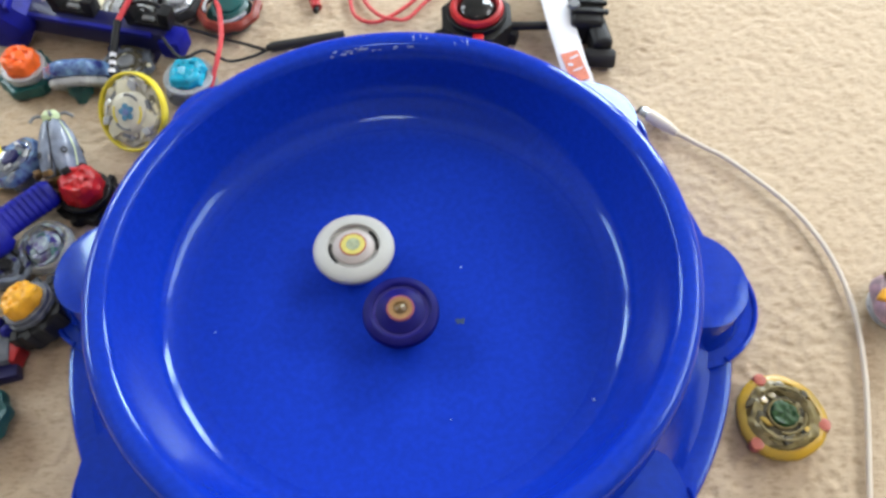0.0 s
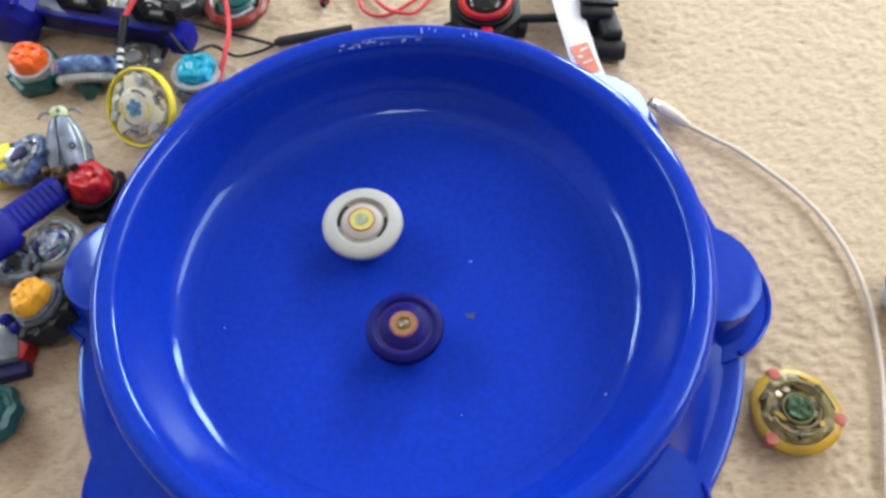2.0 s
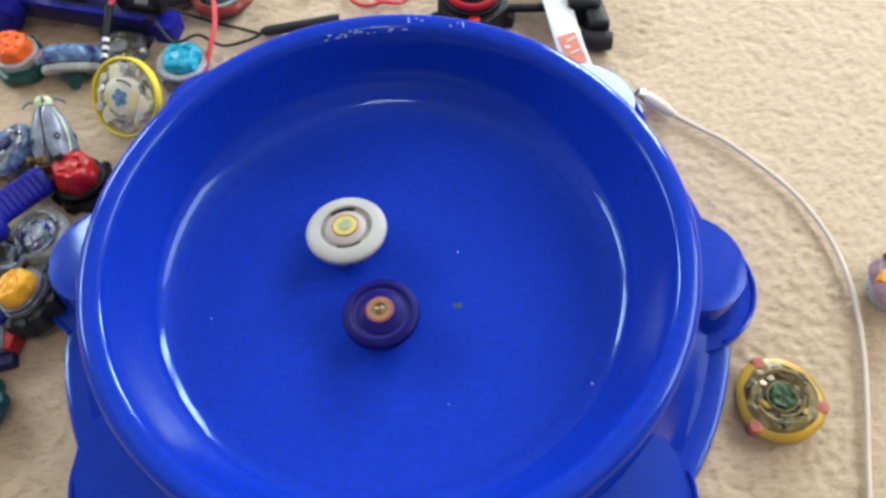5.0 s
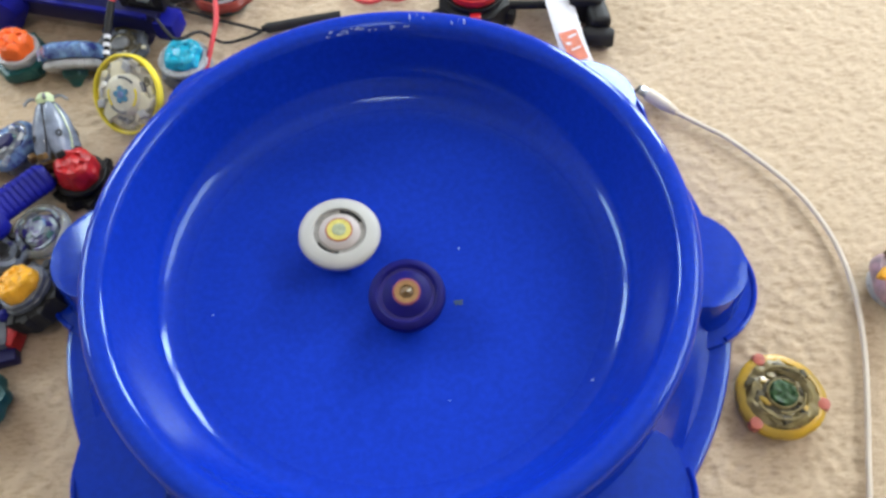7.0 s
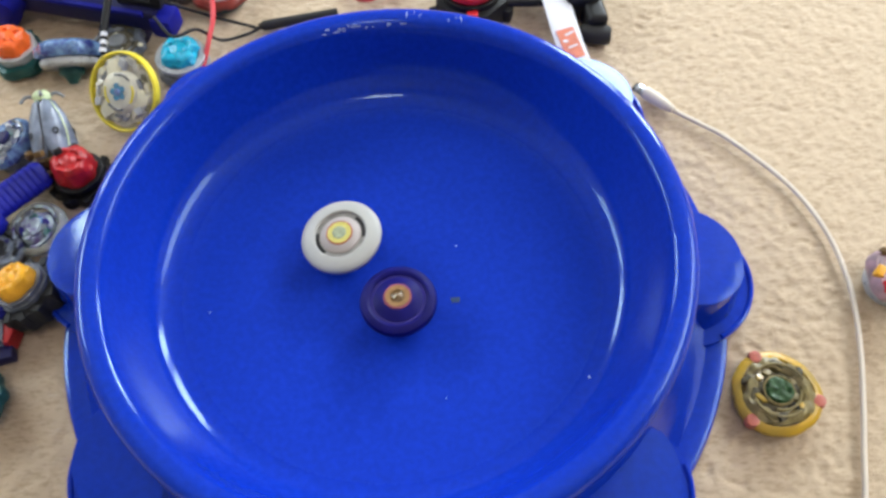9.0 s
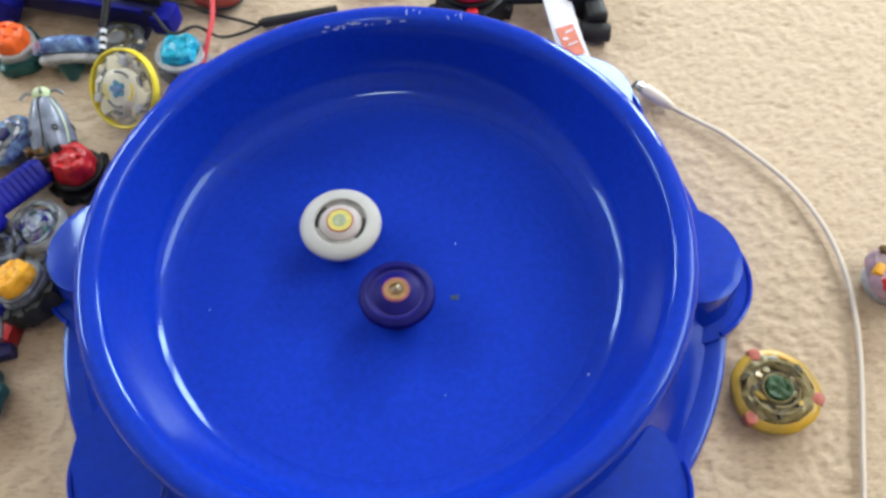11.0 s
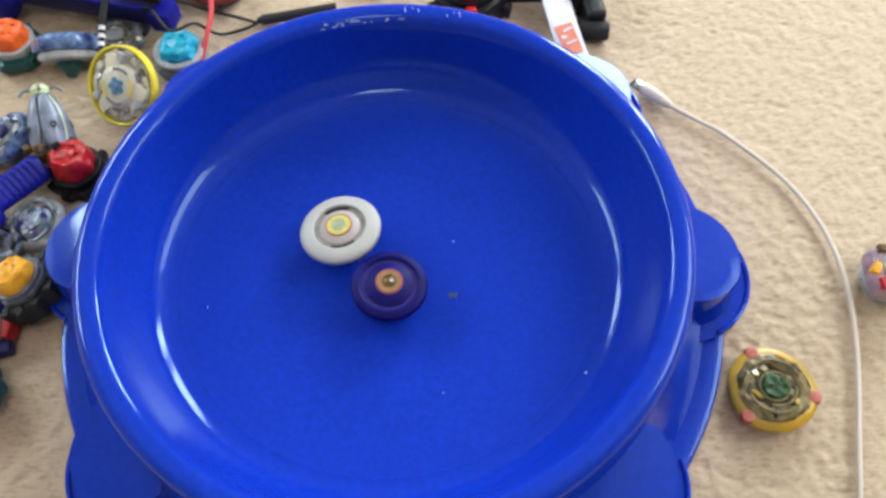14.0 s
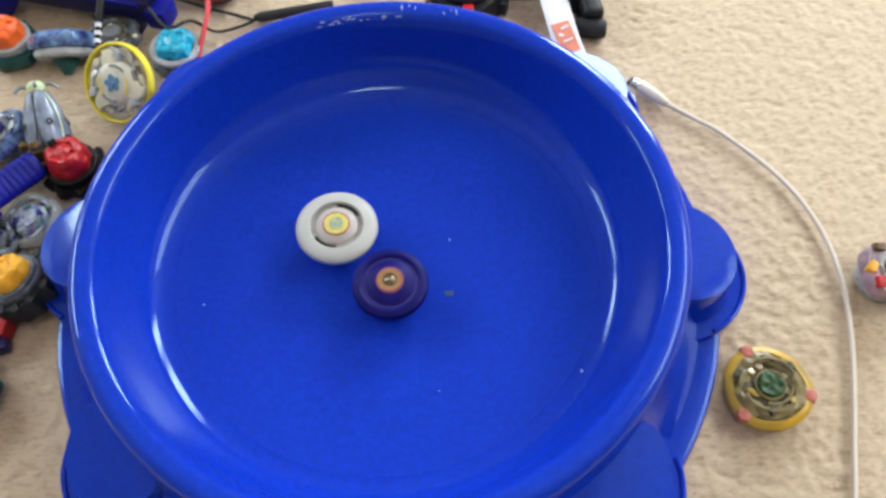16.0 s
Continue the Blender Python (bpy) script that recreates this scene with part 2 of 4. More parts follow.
def facets(top, r0, r1, z, mats, n, seed, size=0.005):
    """Small moulded wedges and fins on the face of a top."""
    rng = random.Random(seed)
    for k in range(n):
        a = 2 * math.pi * (k + rng.uniform(-0.3, 0.3)) / n
        r = rng.uniform(r0, r1)
        w, d = size * rng.uniform(0.6, 1.3), size * rng.uniform(0.4, 0.8)
        outline = [(-w / 2, -d / 2), (w * 0.3, -d * 0.6), (w * 0.6, d * 0.1), (0, d * 0.55), (-w * 0.55, d * 0.3)]
        part("fin", prism(outline, -0.0015, rng.uniform(0.0006, 0.0020), 0.0004,
                          pose(r * math.cos(a), r * math.sin(a), z, rng.uniform(-14, 14), rng.uniform(-14, 14), math.degrees(a) + rng.uniform(50, 130))), rng.choice(mats), top)


# ---- room ----
def carpet_axis(lo, hi, near_lo, near_hi, step):
    far_a = np.linspace(lo, near_lo, 40)[:-1]
    far_b = np.linspace(near_hi, hi, 40)[1:]
    return np.concatenate([far_a, np.arange(near_lo, near_hi, step), far_b])


def carpet():
    """One sheet of cut pile: tufts lean in small clumps, with thin furrows between them."""
    rng = np.random.default_rng(4)
    xs, ys = carpet_axis(-2.2, 2.2, -0.40, 0.42, 0.0012), carpet_axis(-2.6, 1.5, -0.24, 0.40, 0.0012)
    nx, ny = len(xs), len(ys)

    def smooth_noise(kx, ky):
        a = rng.standard_normal((ny, nx))
        for _ in range(3):
            for axis, k in ((0, ky), (1, kx)):
                a = sum(np.roll(a, s, axis) for s in range(-k, k + 1)) / (2 * k + 1)
        return a / a.std()
    fine, mid, broad = smooth_noise(1, 1), smooth_noise(2, 1), smooth_noise(12, 10)
    furrow = -np.clip(-mid - 0.95, 0, 1.2) * np.clip(broad * 0.4 + 0.9, 0.4, 1.4)
    z = -0.0010 + 0.00022 * fine + 0.00006 * mid + 0.00008 * broad + 0.0005 * furrow
    gx, gy = np.meshgrid(xs, ys)
    v = np.stack([gx, gy, np.minimum(z, 0.0)], -1).reshape(-1, 3)
    i = np.arange((ny - 1) * nx).reshape(ny - 1, nx)[:, :-1].ravel()
    me = bpy.data.meshes.new("floor")
    me.from_pydata(v.tolist(), [], np.stack([i, i + 1, i + nx + 1, i + nx], -1).tolist())
    me.materials.append(CARPET)
    for p in me.polygons:
        p.use_smooth = True
    tagged(new("floor", me), "beige cut-pile carpet with small furrows", "carpet", kind="structure")


def slab(name, x0, x1, y0, y1, z0, z1, mat, label, category):
    bm = box(x1 - x0, y1 - y0, z1 - z0, pose((x0 + x1) / 2, (y0 + y1) / 2, (z0 + z1) / 2), bevel=0)
    return tagged(part(name, bm, mat, None, label, smooth=False), label, category, kind="structure")


def window(name, m, w, h, label):
    """A white window frame with a mullion and two panes; local x runs along the wall, z up."""
    top = thing(name, m, label, "window", kind="structure")
    for x, sx, z, sz in ((-w / 2, 0.05, 0, h), (w / 2, 0.05, 0, h), (0, 0.04, 0, h), (0, w, -h / 2, 0.05), (0, w, h / 2, 0.05)):
        part("window_frame", box(sx, 0.06, sz, pose(x, 0, z), bevel=0.004), WHITE_PLASTIC, top)
    for x in (-w / 4, w / 4):
        part("pane", box(w / 2 - 0.04, 0.006, h - 0.04, pose(x, 0.02, 0), bevel=0), GLASS, top).visible_shadow = False


def room():
    carpet()
    def wall(name, m, length, *openings):
        """A wall along its own x axis, with window openings (from, to, sill, head)."""
        cuts, at = [], 0
        for lo, hi, z0, z1 in openings:
            cuts += [(at, lo, 0, 2.6), (lo, hi, 0, z0), (lo, hi, z1, 2.6)]
            at = hi
        cuts.append((at, length, 0, 2.6))
        bm = joined(*[box(b - a, 0.12, d - c, m @ pose((a + b) / 2, 0.06, (c + d) / 2), bevel=0) for a, b, c, d in cuts])
        tagged(part(name, bm, WALL, smooth=False), "plain off-white painted wall with a window", "wall", kind="structure")
        return [(m @ pose((lo + hi) / 2, 0.09, (z0 + z1) / 2), hi - lo, z1 - z0) for lo, hi, z0, z1 in openings]
    spots = wall("wall_north", pose(-2.2, 1.5, 0), 4.4, (0.30, 1.10, 1.00, 1.50), (2.72, 3.70, 0.39, 1.12))
    spots += wall("wall_west", pose(-2.2, -2.6, 0, 0, 0, 90), 4.1, (3.04, 4.08, 1.08, 1.76)) + wall("wall_east", pose(2.2, 1.5, 0, 0, 0, -90), 4.1, (0.08, 1.76, 1.28, 2.52))
    slab("wall_south", -2.32, 2.32, -2.72, -2.6, 0, 2.6, WALL, "plain off-white painted wall", "wall")
    slab("ceiling", -2.32, 2.32, -2.72, 1.62, 2.6, 2.7, WALL, "plain off-white painted ceiling", "ceiling")
    for k, (m, w, h) in enumerate(spots):
        window("window_%d" % (k + 1), m, w, h, "white-framed window with two panes")


room()


def added_ceiling_lamp():
    # unseen lamp, added overhead for the highlight along the bowl's far fillet
    top = thing("added_ceiling_light", pose(-0.06, -0.75, 2.6), "unseen round opal ceiling light, added for the highlight in the bowl", "ceiling light")
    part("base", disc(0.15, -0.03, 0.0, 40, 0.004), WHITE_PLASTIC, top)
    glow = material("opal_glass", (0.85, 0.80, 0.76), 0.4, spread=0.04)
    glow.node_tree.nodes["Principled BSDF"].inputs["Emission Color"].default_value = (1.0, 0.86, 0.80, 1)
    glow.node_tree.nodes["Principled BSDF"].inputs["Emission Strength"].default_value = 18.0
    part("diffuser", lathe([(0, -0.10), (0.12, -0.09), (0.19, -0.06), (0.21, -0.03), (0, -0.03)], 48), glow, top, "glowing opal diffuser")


added_ceiling_lamp()

# ---- the arena ----
LUG_Z = 0.045


def floor_z(x, y):
    return 0.022 + 0.008 * (x * x + y * y) / 0.135 ** 2


def arena():
    top = thing("arena", pose(0, 0, 0), "glossy blue plastic spinning-top arena with round lugs on beige carpet", "toy arena")
    inside = [(0, 0.022), (0.03, 0.0224), (0.06, 0.0234), (0.10, 0.0256), (0.12, 0.0272), (0.129, 0.0283), (0.1360, 0.0296), (0.1415, 0.0318),
              (0.1460, 0.0356), (0.1500, 0.0413), (0.1534, 0.0484), (0.1563, 0.0562), (0.1586, 0.0636), (0.1606, 0.0706), (0.1619, 0.0749), (0.1631, 0.0774),
              (0.1648, 0.0794), (0.1675, 0.0807), (0.1710, 0.0812), (0.1740, 0.0808), (0.1765, 0.0795), (0.1782, 0.0770), (0.1788, 0.0735), (0.1785, 0.0705), (0.1770, 0.0682), (0.1740, 0.0672)]
    profile = [(p.x, p.z) for p in spline([(r, 0, z) for r, z in inside], 4)]
    shell = [(0.1735, 0.0650), (0.1660, 0.0640), (0.1615, 0.0500), (0.1570, 0.0380), (0.1510, 0.0295), (0.1420, 0.0245), (0.130, 0.0225), (0, 0.0170)]
    part("bowl", lathe([(max(r, 0), z) for r, z in profile] + shell, 160), WORN_BLUE, top, "glossy blue dished bowl with a rolled rim")
    part("side_wall", lathe([(0.1700, 0.0668), (0.1735, 0.0660), (0.1750, 0.0620), (0.1825, 0.0420), (0.1915, 0.0230), (0.1965, 0.0150), (0.1985, 0.0116), (0.1930, 0.0106), (0.1690, 0.0620)], 128, True), BLUE, top)
    part("foot_flange", lathe([(0.1845, 0.0000), (0.1845, 0.0110), (0.1955, 0.0112), (0.2020, 0.0118), (0.2080, 0.0117), (0.2108, 0.0108), (0.2122, 0.0086), (0.2136, 0.0000)], 128), BLUE, top)
    for a in (-2, 43, 133, 175, 219, 268, 312):
        lug(top, radians(a))
    return top


def arc(cx, r, half, n=22):
    """Points of a rounded tab that opens towards the middle."""
    return [(cx + r * math.cos(t), r * math.sin(t)) for t in np.linspace(-half, half, n)]


def loft(lower, upper, bevel, m):
    """A tab with sloping sides between two outlines of (x, y, z)."""
    bm = bmesh.new()
    lo = [bm.verts.new(p) for p in lower]
    hi = [bm.verts.new(p) for p in upper]
    face = bm.faces.new(hi)
    bm.faces.new(lo[::-1])
    for i in range(len(lo)):
        j = (i + 1) % len(lo)
        bm.faces.new((lo[i], lo[j], hi[j], hi[i]))
    bmesh.ops.bevel(bm, geom=list(face.edges), offset=bevel, segments=5, affect="EDGES", profile=0.5)
    bm.faces.ensure_lookup_table()
    top = max(bm.faces, key=lambda f: f.calc_center_median().z)
    bmesh.ops.poke(bm, faces=[top], offset=0.0010)
    bm.transform(m)
    return bm


def lug(top, a):
    m = pose(0, 0, 0, 0, 0, math.degrees(a))
    head = [(0.168, -0.033)] + arc(0.182, 0.033, radians(90)) + [(0.168, 0.033)]
    skirt = [(0.168, -0.036)] + arc(0.183, 0.0365, radians(90)) + [(0.168, 0.036)]
    slope = lambda x: LUG_Z + 0.002 - 0.17 * (x - 0.19)
    upper = part("lug", loft([(x, y, 0.012) for x, y in skirt], [(x, y, slope(x)) for x, y in head], 0.0075, m), BLUE, top, "rounded blue lug")
    foot = [(0.178, -0.0485)] + arc(0.182, 0.0462, radians(82), 30) + [(0.178, 0.0485)]
    part("lug_foot", prism(foot, 0.0, 0.0165, 0.002, m), BLUE, upper)
    edge = [(0.182 + 0.0447 * math.cos(t), 0.0447 * math.sin(t), 0.0168) for t in np.linspace(-1.1, 1.1, 24)]
    bm = tube(edge, 0.0017, 2, 8)
    bm.transform(m)
    part("lip", bm, BLUE, upper)


ARENA = arena()


def marks(top):
    """Pale scuffs on the far rim, specks and an olive smear on the floor of the bowl."""
    rng = random.Random(7)
    def sliver(x, y, z, w, h, tilt, a):
        n = 9
        outline = [(w / 2 * math.cos(2 * math.pi * i / n) * rng.uniform(0.6, 1.1), h / 2 * math.sin(2 * math.pi * i / n) * rng.uniform(0.7, 1.1)) for i in range(n)]
        part("scuff", prism(outline, -0.0006, 0.0003, 0, pose(x, y, z, tilt, 0, a)), SCUFF, top, "pale scuff on the rim")
    for x, y, z, w, h, a in ((0.0140, 0.1690, 0.0811, 0.0009, 0.0062, 2), (0.0190, 0.1700, 0.0812, 0.0006, 0.0030, 4), (0.0230, 0.1680, 0.0809, 0.0007, 0.0036, -8),
                             (0.0505, 0.1628, 0.0811, 0.0009, 0.0058, 6), (0.0420, 0.1625, 0.0807, 0.0007, 0.0034, 12), (0.0470, 0.1640, 0.0811, 0.0005, 0.0026, 0)):
        sliver(x, y, z, w, h, 0, a)
    for k in range(17):
        q = radians(rng.uniform(83, 101) if k < 13 else rng.uniform(101, 107))
        r, z = rng.choice(((0.1644, 0.0791), (0.1637, 0.0783), (0.1629, 0.0771)))
        sliver(r * math.cos(q), r * math.sin(q), z, rng.uniform(0.0012, 0.0052), rng.uniform(0.0005, 0.0012), 50, math.degrees(q) - 90 + rng.uniform(-8, 8))
    for x, y, r in ((0.0406, 0.0211, 0.0006), (0.1147, -0.0745, 0.0008), (-0.113, -0.022, 0.0005), (0.031, -0.082, 0.0004)):
        part("speck", disc(r, -0.0002, 0.0003, 7, 0.0001, None, pose(x, y, floor_z(x, y))), SCUFF, top, "pale speck")
    for x, y, w, h, a in ((0.0392, -0.0174, 0.0072, 0.0030, 30), (0.0376, -0.0168, 0.0044, 0.0026, 10), (0.0404, -0.0186, 0.0030, 0.0022, 50)):
        outline = [(w / 2 * math.cos(2 * math.pi * i / 10) * rng.uniform(0.7, 1.1), h / 2 * math.sin(2 * math.pi * i / 10) * rng.uniform(0.6, 1.1)) for i in range(10)]
        part("smear", prism(outline, -0.0003, 0.0002 + 0.00004 * a / 30, 0, pose(x, y, floor_z(x, y), 0, 0, a)), STAIN, top, "olive smear")


marks(ARENA)


# ---- tops lying about ----
LOOSE = "tops lying round the arena"


def driver(r, h, z, n, mat, top, label, squareness=0.0, name="driver"):
    """A knobbly moulded driver that points up: lobes round the side, a stepped crown and a small nub."""
    wave = lambda a, q, zz: 1 - 0.06 * (0.5 + 0.5 * math.cos(n * a)) - squareness * (0.5 - 0.5 * math.cos(4 * a)) + 0.03 * math.sin(3 * a + 1)
    p = [(0, z), (r, z), (r * 1.03, z + h * 0.12), (r * 1.02, z + h * 0.30), (r * 1.0, z + h * 0.48), (r * 0.95, z + h * 0.56), (r * 0.94, z + h * 0.70), (r * 0.88, z + h * 0.84), (r * 0.74, z + h * 0.94),
         (r * 0.60, z + h * 0.93), (r * 0.45, z + h * 0.88), (r * 0.32, z + h * 0.96), (r * 0.16, z + h), (0, z + h * 1.01)]
    d = part(name, knobbly(lathe(p, 56, False, wave), r * 0.10, r * 0.28, r * 900), mat, top, label)
    for k in range(5):
        a = 2 * math.pi * k / 5 + 0.4
        part("rib", knobbly(box(r * 0.40, r * 0.18, h * 0.20, pose(r * 0.58 * math.cos(a), r * 0.58 * math.sin(a), z + h * 0.87, 0, 22, math.degrees(a)), r * 0.07, 3), r * 0.06, r * 0.2, k), mat, d)
    return d


def flipped_top(m, label, base, base_r, n_teeth, depth, disc_mat, tip_mat, tip_r, tip_h, squareness=0.0, base_h=0.010):
    """A top that lies on its face, driver upwards."""
    top = thing("spinning_top", m, label, "spinning top", LOOSE)
    part("blade_ring", lathe([(0, 0), (base_r * 0.9, 0), (base_r, 0.002), (base_r, base_h * 0.7), (base_r * 0.93, base_h), (0, base_h)], 72, False, teeth(n_teeth, depth, 1.5)), base, top)
    part("weight_disc", ring_band(tip_r * 0.7, max(base_r * 0.74, tip_r * 1.12), base_h, base_h + 0.0045, 40, 0.0008, teeth(6, 0.07)), disc_mat, top, "moulded disc")
    for k in range(n_teeth):
        a = 2 * math.pi * k / n_teeth
        part("blade", box(base_r * 0.30, base_r * 0.20, base_h * 0.7, pose(base_r * 0.88 * math.cos(a), base_r * 0.88 * math.sin(a), base_h * 0.75, 0, 0, math.degrees(a) + 25), 0.0007), base, top)
    part("collar", ring_band(tip_r * 0.9, tip_r * 1.22, base_h + 0.004, base_h + 0.0075, 32), disc_mat, top)
    driver(tip_r, tip_h, base_h + 0.0045, 7, tip_mat, top, "bright driver", squareness)
    return top


def upright_top(m, label, ring, ring_r, lobes, depth, inner, hub, hub_r, height=0.020, ring_inner=0.62, trim=None):
    """A top that stands on its disc, face up."""
    top = thing("spinning_top", m, label, "spinning top", LOOSE)
    part("base_disc", disc(ring_r * 0.72, 0, height * 0.45, 36, 0.001), inner, top)
    part("blade_ring", lathe([(ring_r * ring_inner, height * 0.45), (ring_r * 0.9, height * 0.40), (ring_r, height * 0.52), (ring_r * 0.99, height * 0.70), (ring_r * 0.88, height * 0.86), (ring_r * ring_inner, height * 0.82)],
                             72, True, teeth(lobes, depth, 1.3)), ring, top)
    part("core", lathe([(0, height * 0.45), (ring_r * 0.60, height * 0.45), (ring_r * 0.60, height * 0.78), (ring_r * 0.50, height * 0.90), (ring_r * 0.36, height * 0.86), (0, height * 0.86)], 40, False, teeth(3, 0.10)), inner, top)
    part("hub", lathe([(0, height * 0.85), (hub_r, height * 0.85), (hub_r, height * 0.95), (hub_r * 0.8, height), (hub_r * 0.5, height * 0.97), (0, height * 1.01)], 24), hub, top, "hub label")
    for k in range(3):
        a = 2 * math.pi * k / 3 + 0.7
        pts = [Vector((ring_r * 0.72 * math.cos(a + u), ring_r * 0.72 * math.sin(a + u), height * (0.86 + 0.05 * math.sin(3 * u)))) for u in np.linspace(-0.6, 0.6, 6)]
        part("crest", tube(pts, ring_r * 0.055, 3, 6), trim or inner, top)
    return top


def aim(x, y, z, n, spin=0.0):
    """A pose whose own z axis points along n."""
    return Matrix.Translation((x, y, z)) @ Vector((0, 0, 1)).rotation_difference(Vector(n).normalized()).to_matrix().to_4x4() @ pose(0, 0, 0, 0, 0, spin)


def loose_tops():
    flipped_top(pose(-0.2930, 0.2175, 0, 0, 0, 15), "upside-down teal spinning top with a bright orange driver", TEAL, 0.0225, 6, 0.10, MILKY, ORANGE, 0.0138, 0.0155)
    flipped_top(pose(-0.1620, 0.2010, 0, 0, 0, 42), "upside-down grey spinning top with a square cyan driver", GREY, 0.0205, 4, 0.06, MILKY, CYAN, 0.0158, 0.011, 0.16)
    flipped_top(pose(-0.2215, 0.0965, 0, -2, 0, 50), "upside-down black toothed spinning top with a red driver", BLACK, 0.0225, 9, 0.14, BLACK, RED, 0.0148, 0.019, 0.0, 0.009)
    flipped_top(aim(-0.2310, 0.0015, 0.006, (-0.32, 0.10, 1), 10), "upside-down black spinning top with an amber driver", RUBBER, 0.0240, 12, 0.06, SMOKE, AMBER, 0.0132, 0.013, 0.0, 0.015)
    clear = upright_top(pose(-0.2420, 0.0560, 0, 4, -8, 20), "clear plastic spinning top with a purple and teal middle", CLEAR, 0.0205, 5, 0.02, MOTTLE, MOTTLE, 0.0060, 0.017, 0.80, MOTTLE)
    facets(clear, 0.004, 0.0115, 0.0148, (MOTTLE, CLEAR_BLUE, PURPLE_DARK, MILKY, TEAL, SMOKE), 14, 3, 0.0062)
    smoky = upright_top(pose(-0.2660, 0.0370, 0, 6, 8, 70), "smoky grey spinning top in the pile of toys", SMOKE, 0.0165, 6, 0.10, SMOKE, BLACK, 0.0050, 0.018)
    facets(smoky, 0.004, 0.014, 0.0155, (SMOKE, BLACK, NAVY, MILKY, RUBBER), 12, 5)
    olive = upright_top(pose(-0.2140, 0.2210, 0, 0, 0, 40), "olive grey spinning top under a red cord", SMOKE, 0.0220, 7, 0.14, DARK_OLIVE, GREY, 0.0070, 0.016)
    facets(olive, 0.006, 0.019, 0.0135, (SMOKE, BLACK, DARK_OLIVE, GREY, CREAM), 14, 8)
    upright_top(pose(-0.1830, 0.2870, 0, 0, 0, 0), "silver grey spinning top with a dark edge", RUBBER, 0.0225, 8, 0.06, STEEL, MILKY, 0.0080, 0.020, 0.70, MILKY)
    upright_top(pose(-0.1400, 0.2790, 0, 0, 0, 10), "green domed spinning top with a grey and red-brown ring", RUST, 0.0270, 10, 0.05, TEAL, TEAL, 0.0100, 0.018, 0.78, MILKY)
    upright_top(pose(-0.2600, -0.0680, 0, -4, 6, 10), "dark teal toothed spinning top with a cream face", TEAL, 0.0225, 9, 0.10, TEAL, CREAM, 0.0100, 0.020)
    pale = upright_top(aim(-0.2700, 0.1200, 0.006, (-0.35, 0.1, 1), 0), "clear blue spinning top lying in a pile of toys", CLEAR_BLUE, 0.0225, 5, 0.08, SMOKE, NAVY, 0.0070, 0.022)
    facets(pale, 0.005, 0.020, 0.0185, (CLEAR_BLUE, CLEAR, NAVY, TEAL, MILKY), 16, 11, 0.007)
    upright_top(pose(-0.2210, 0.2760, 0, 0, 0, 30), "clear milky spinning top behind a blue launcher", CLEAR, 0.0220, 5, 0.05, MILKY, MILKY, 0.0080, 0.024, 0.70, MILKY)
    upright_top(pose(-0.2660, 0.2850, 0, 0, 0, 80), "cream spinning top behind a blue launcher", CREAM, 0.0220, 6, 0.08, MILKY, CREAM, 0.0080, 0.024)
    side_top()
    ringed_top()
    ribbed_top()
    yellow_top()
    mauve_top()
    small_gear()


def side_top():
    n = Vector((0.05, -0.80, -0.60))
    top = thing("spinning_top", aim(-0.2480, 0.2140, 0.0215, n), "clear blue spinning top lying on its side, teal driver showing", "spinning top", LOOSE)
    part("blade_ring", lathe([(0, 0), (0.018, -0.001), (0.0215, 0.0005), (0.0243, 0.004), (0.0245, 0.0085), (0.0225, 0.0118), (0, 0.0120)], 72, False, teeth(6, 0.06)), CLEAR_BLUE, top, "clear blue blade ring")
    part("inner_ring", lathe([(0, 0.002), (0.0200, 0.002), (0.0222, 0.005), (0.0200, 0.0090), (0, 0.0090)], 36), NAVY, top)
    part("weight_disc", lathe([(0, 0.0125), (0.0205, 0.0125), (0.0220, 0.0140), (0.0220, 0.0172), (0.0200, 0.0188), (0, 0.0188)], 56), MILKY, top, "milky weight disc")
    part("driver", lathe([(0, 0.019), (0.0100, 0.019), (0.0095, 0.0235), (0.0060, 0.0265), (0.0030, 0.0310), (0, 0.0315)], 28, False, teeth(6, 0.08)), TEAL, top, "teal driver")
    for k in range(6):
        a = 2 * math.pi * k / 6
        part("blade", box(0.008, 0.005, 0.009, pose(0.0222 * math.cos(a), 0.0222 * math.sin(a), 0.006, 0, 0, math.degrees(a) + 30), 0.001), CLEAR_BLUE, top)


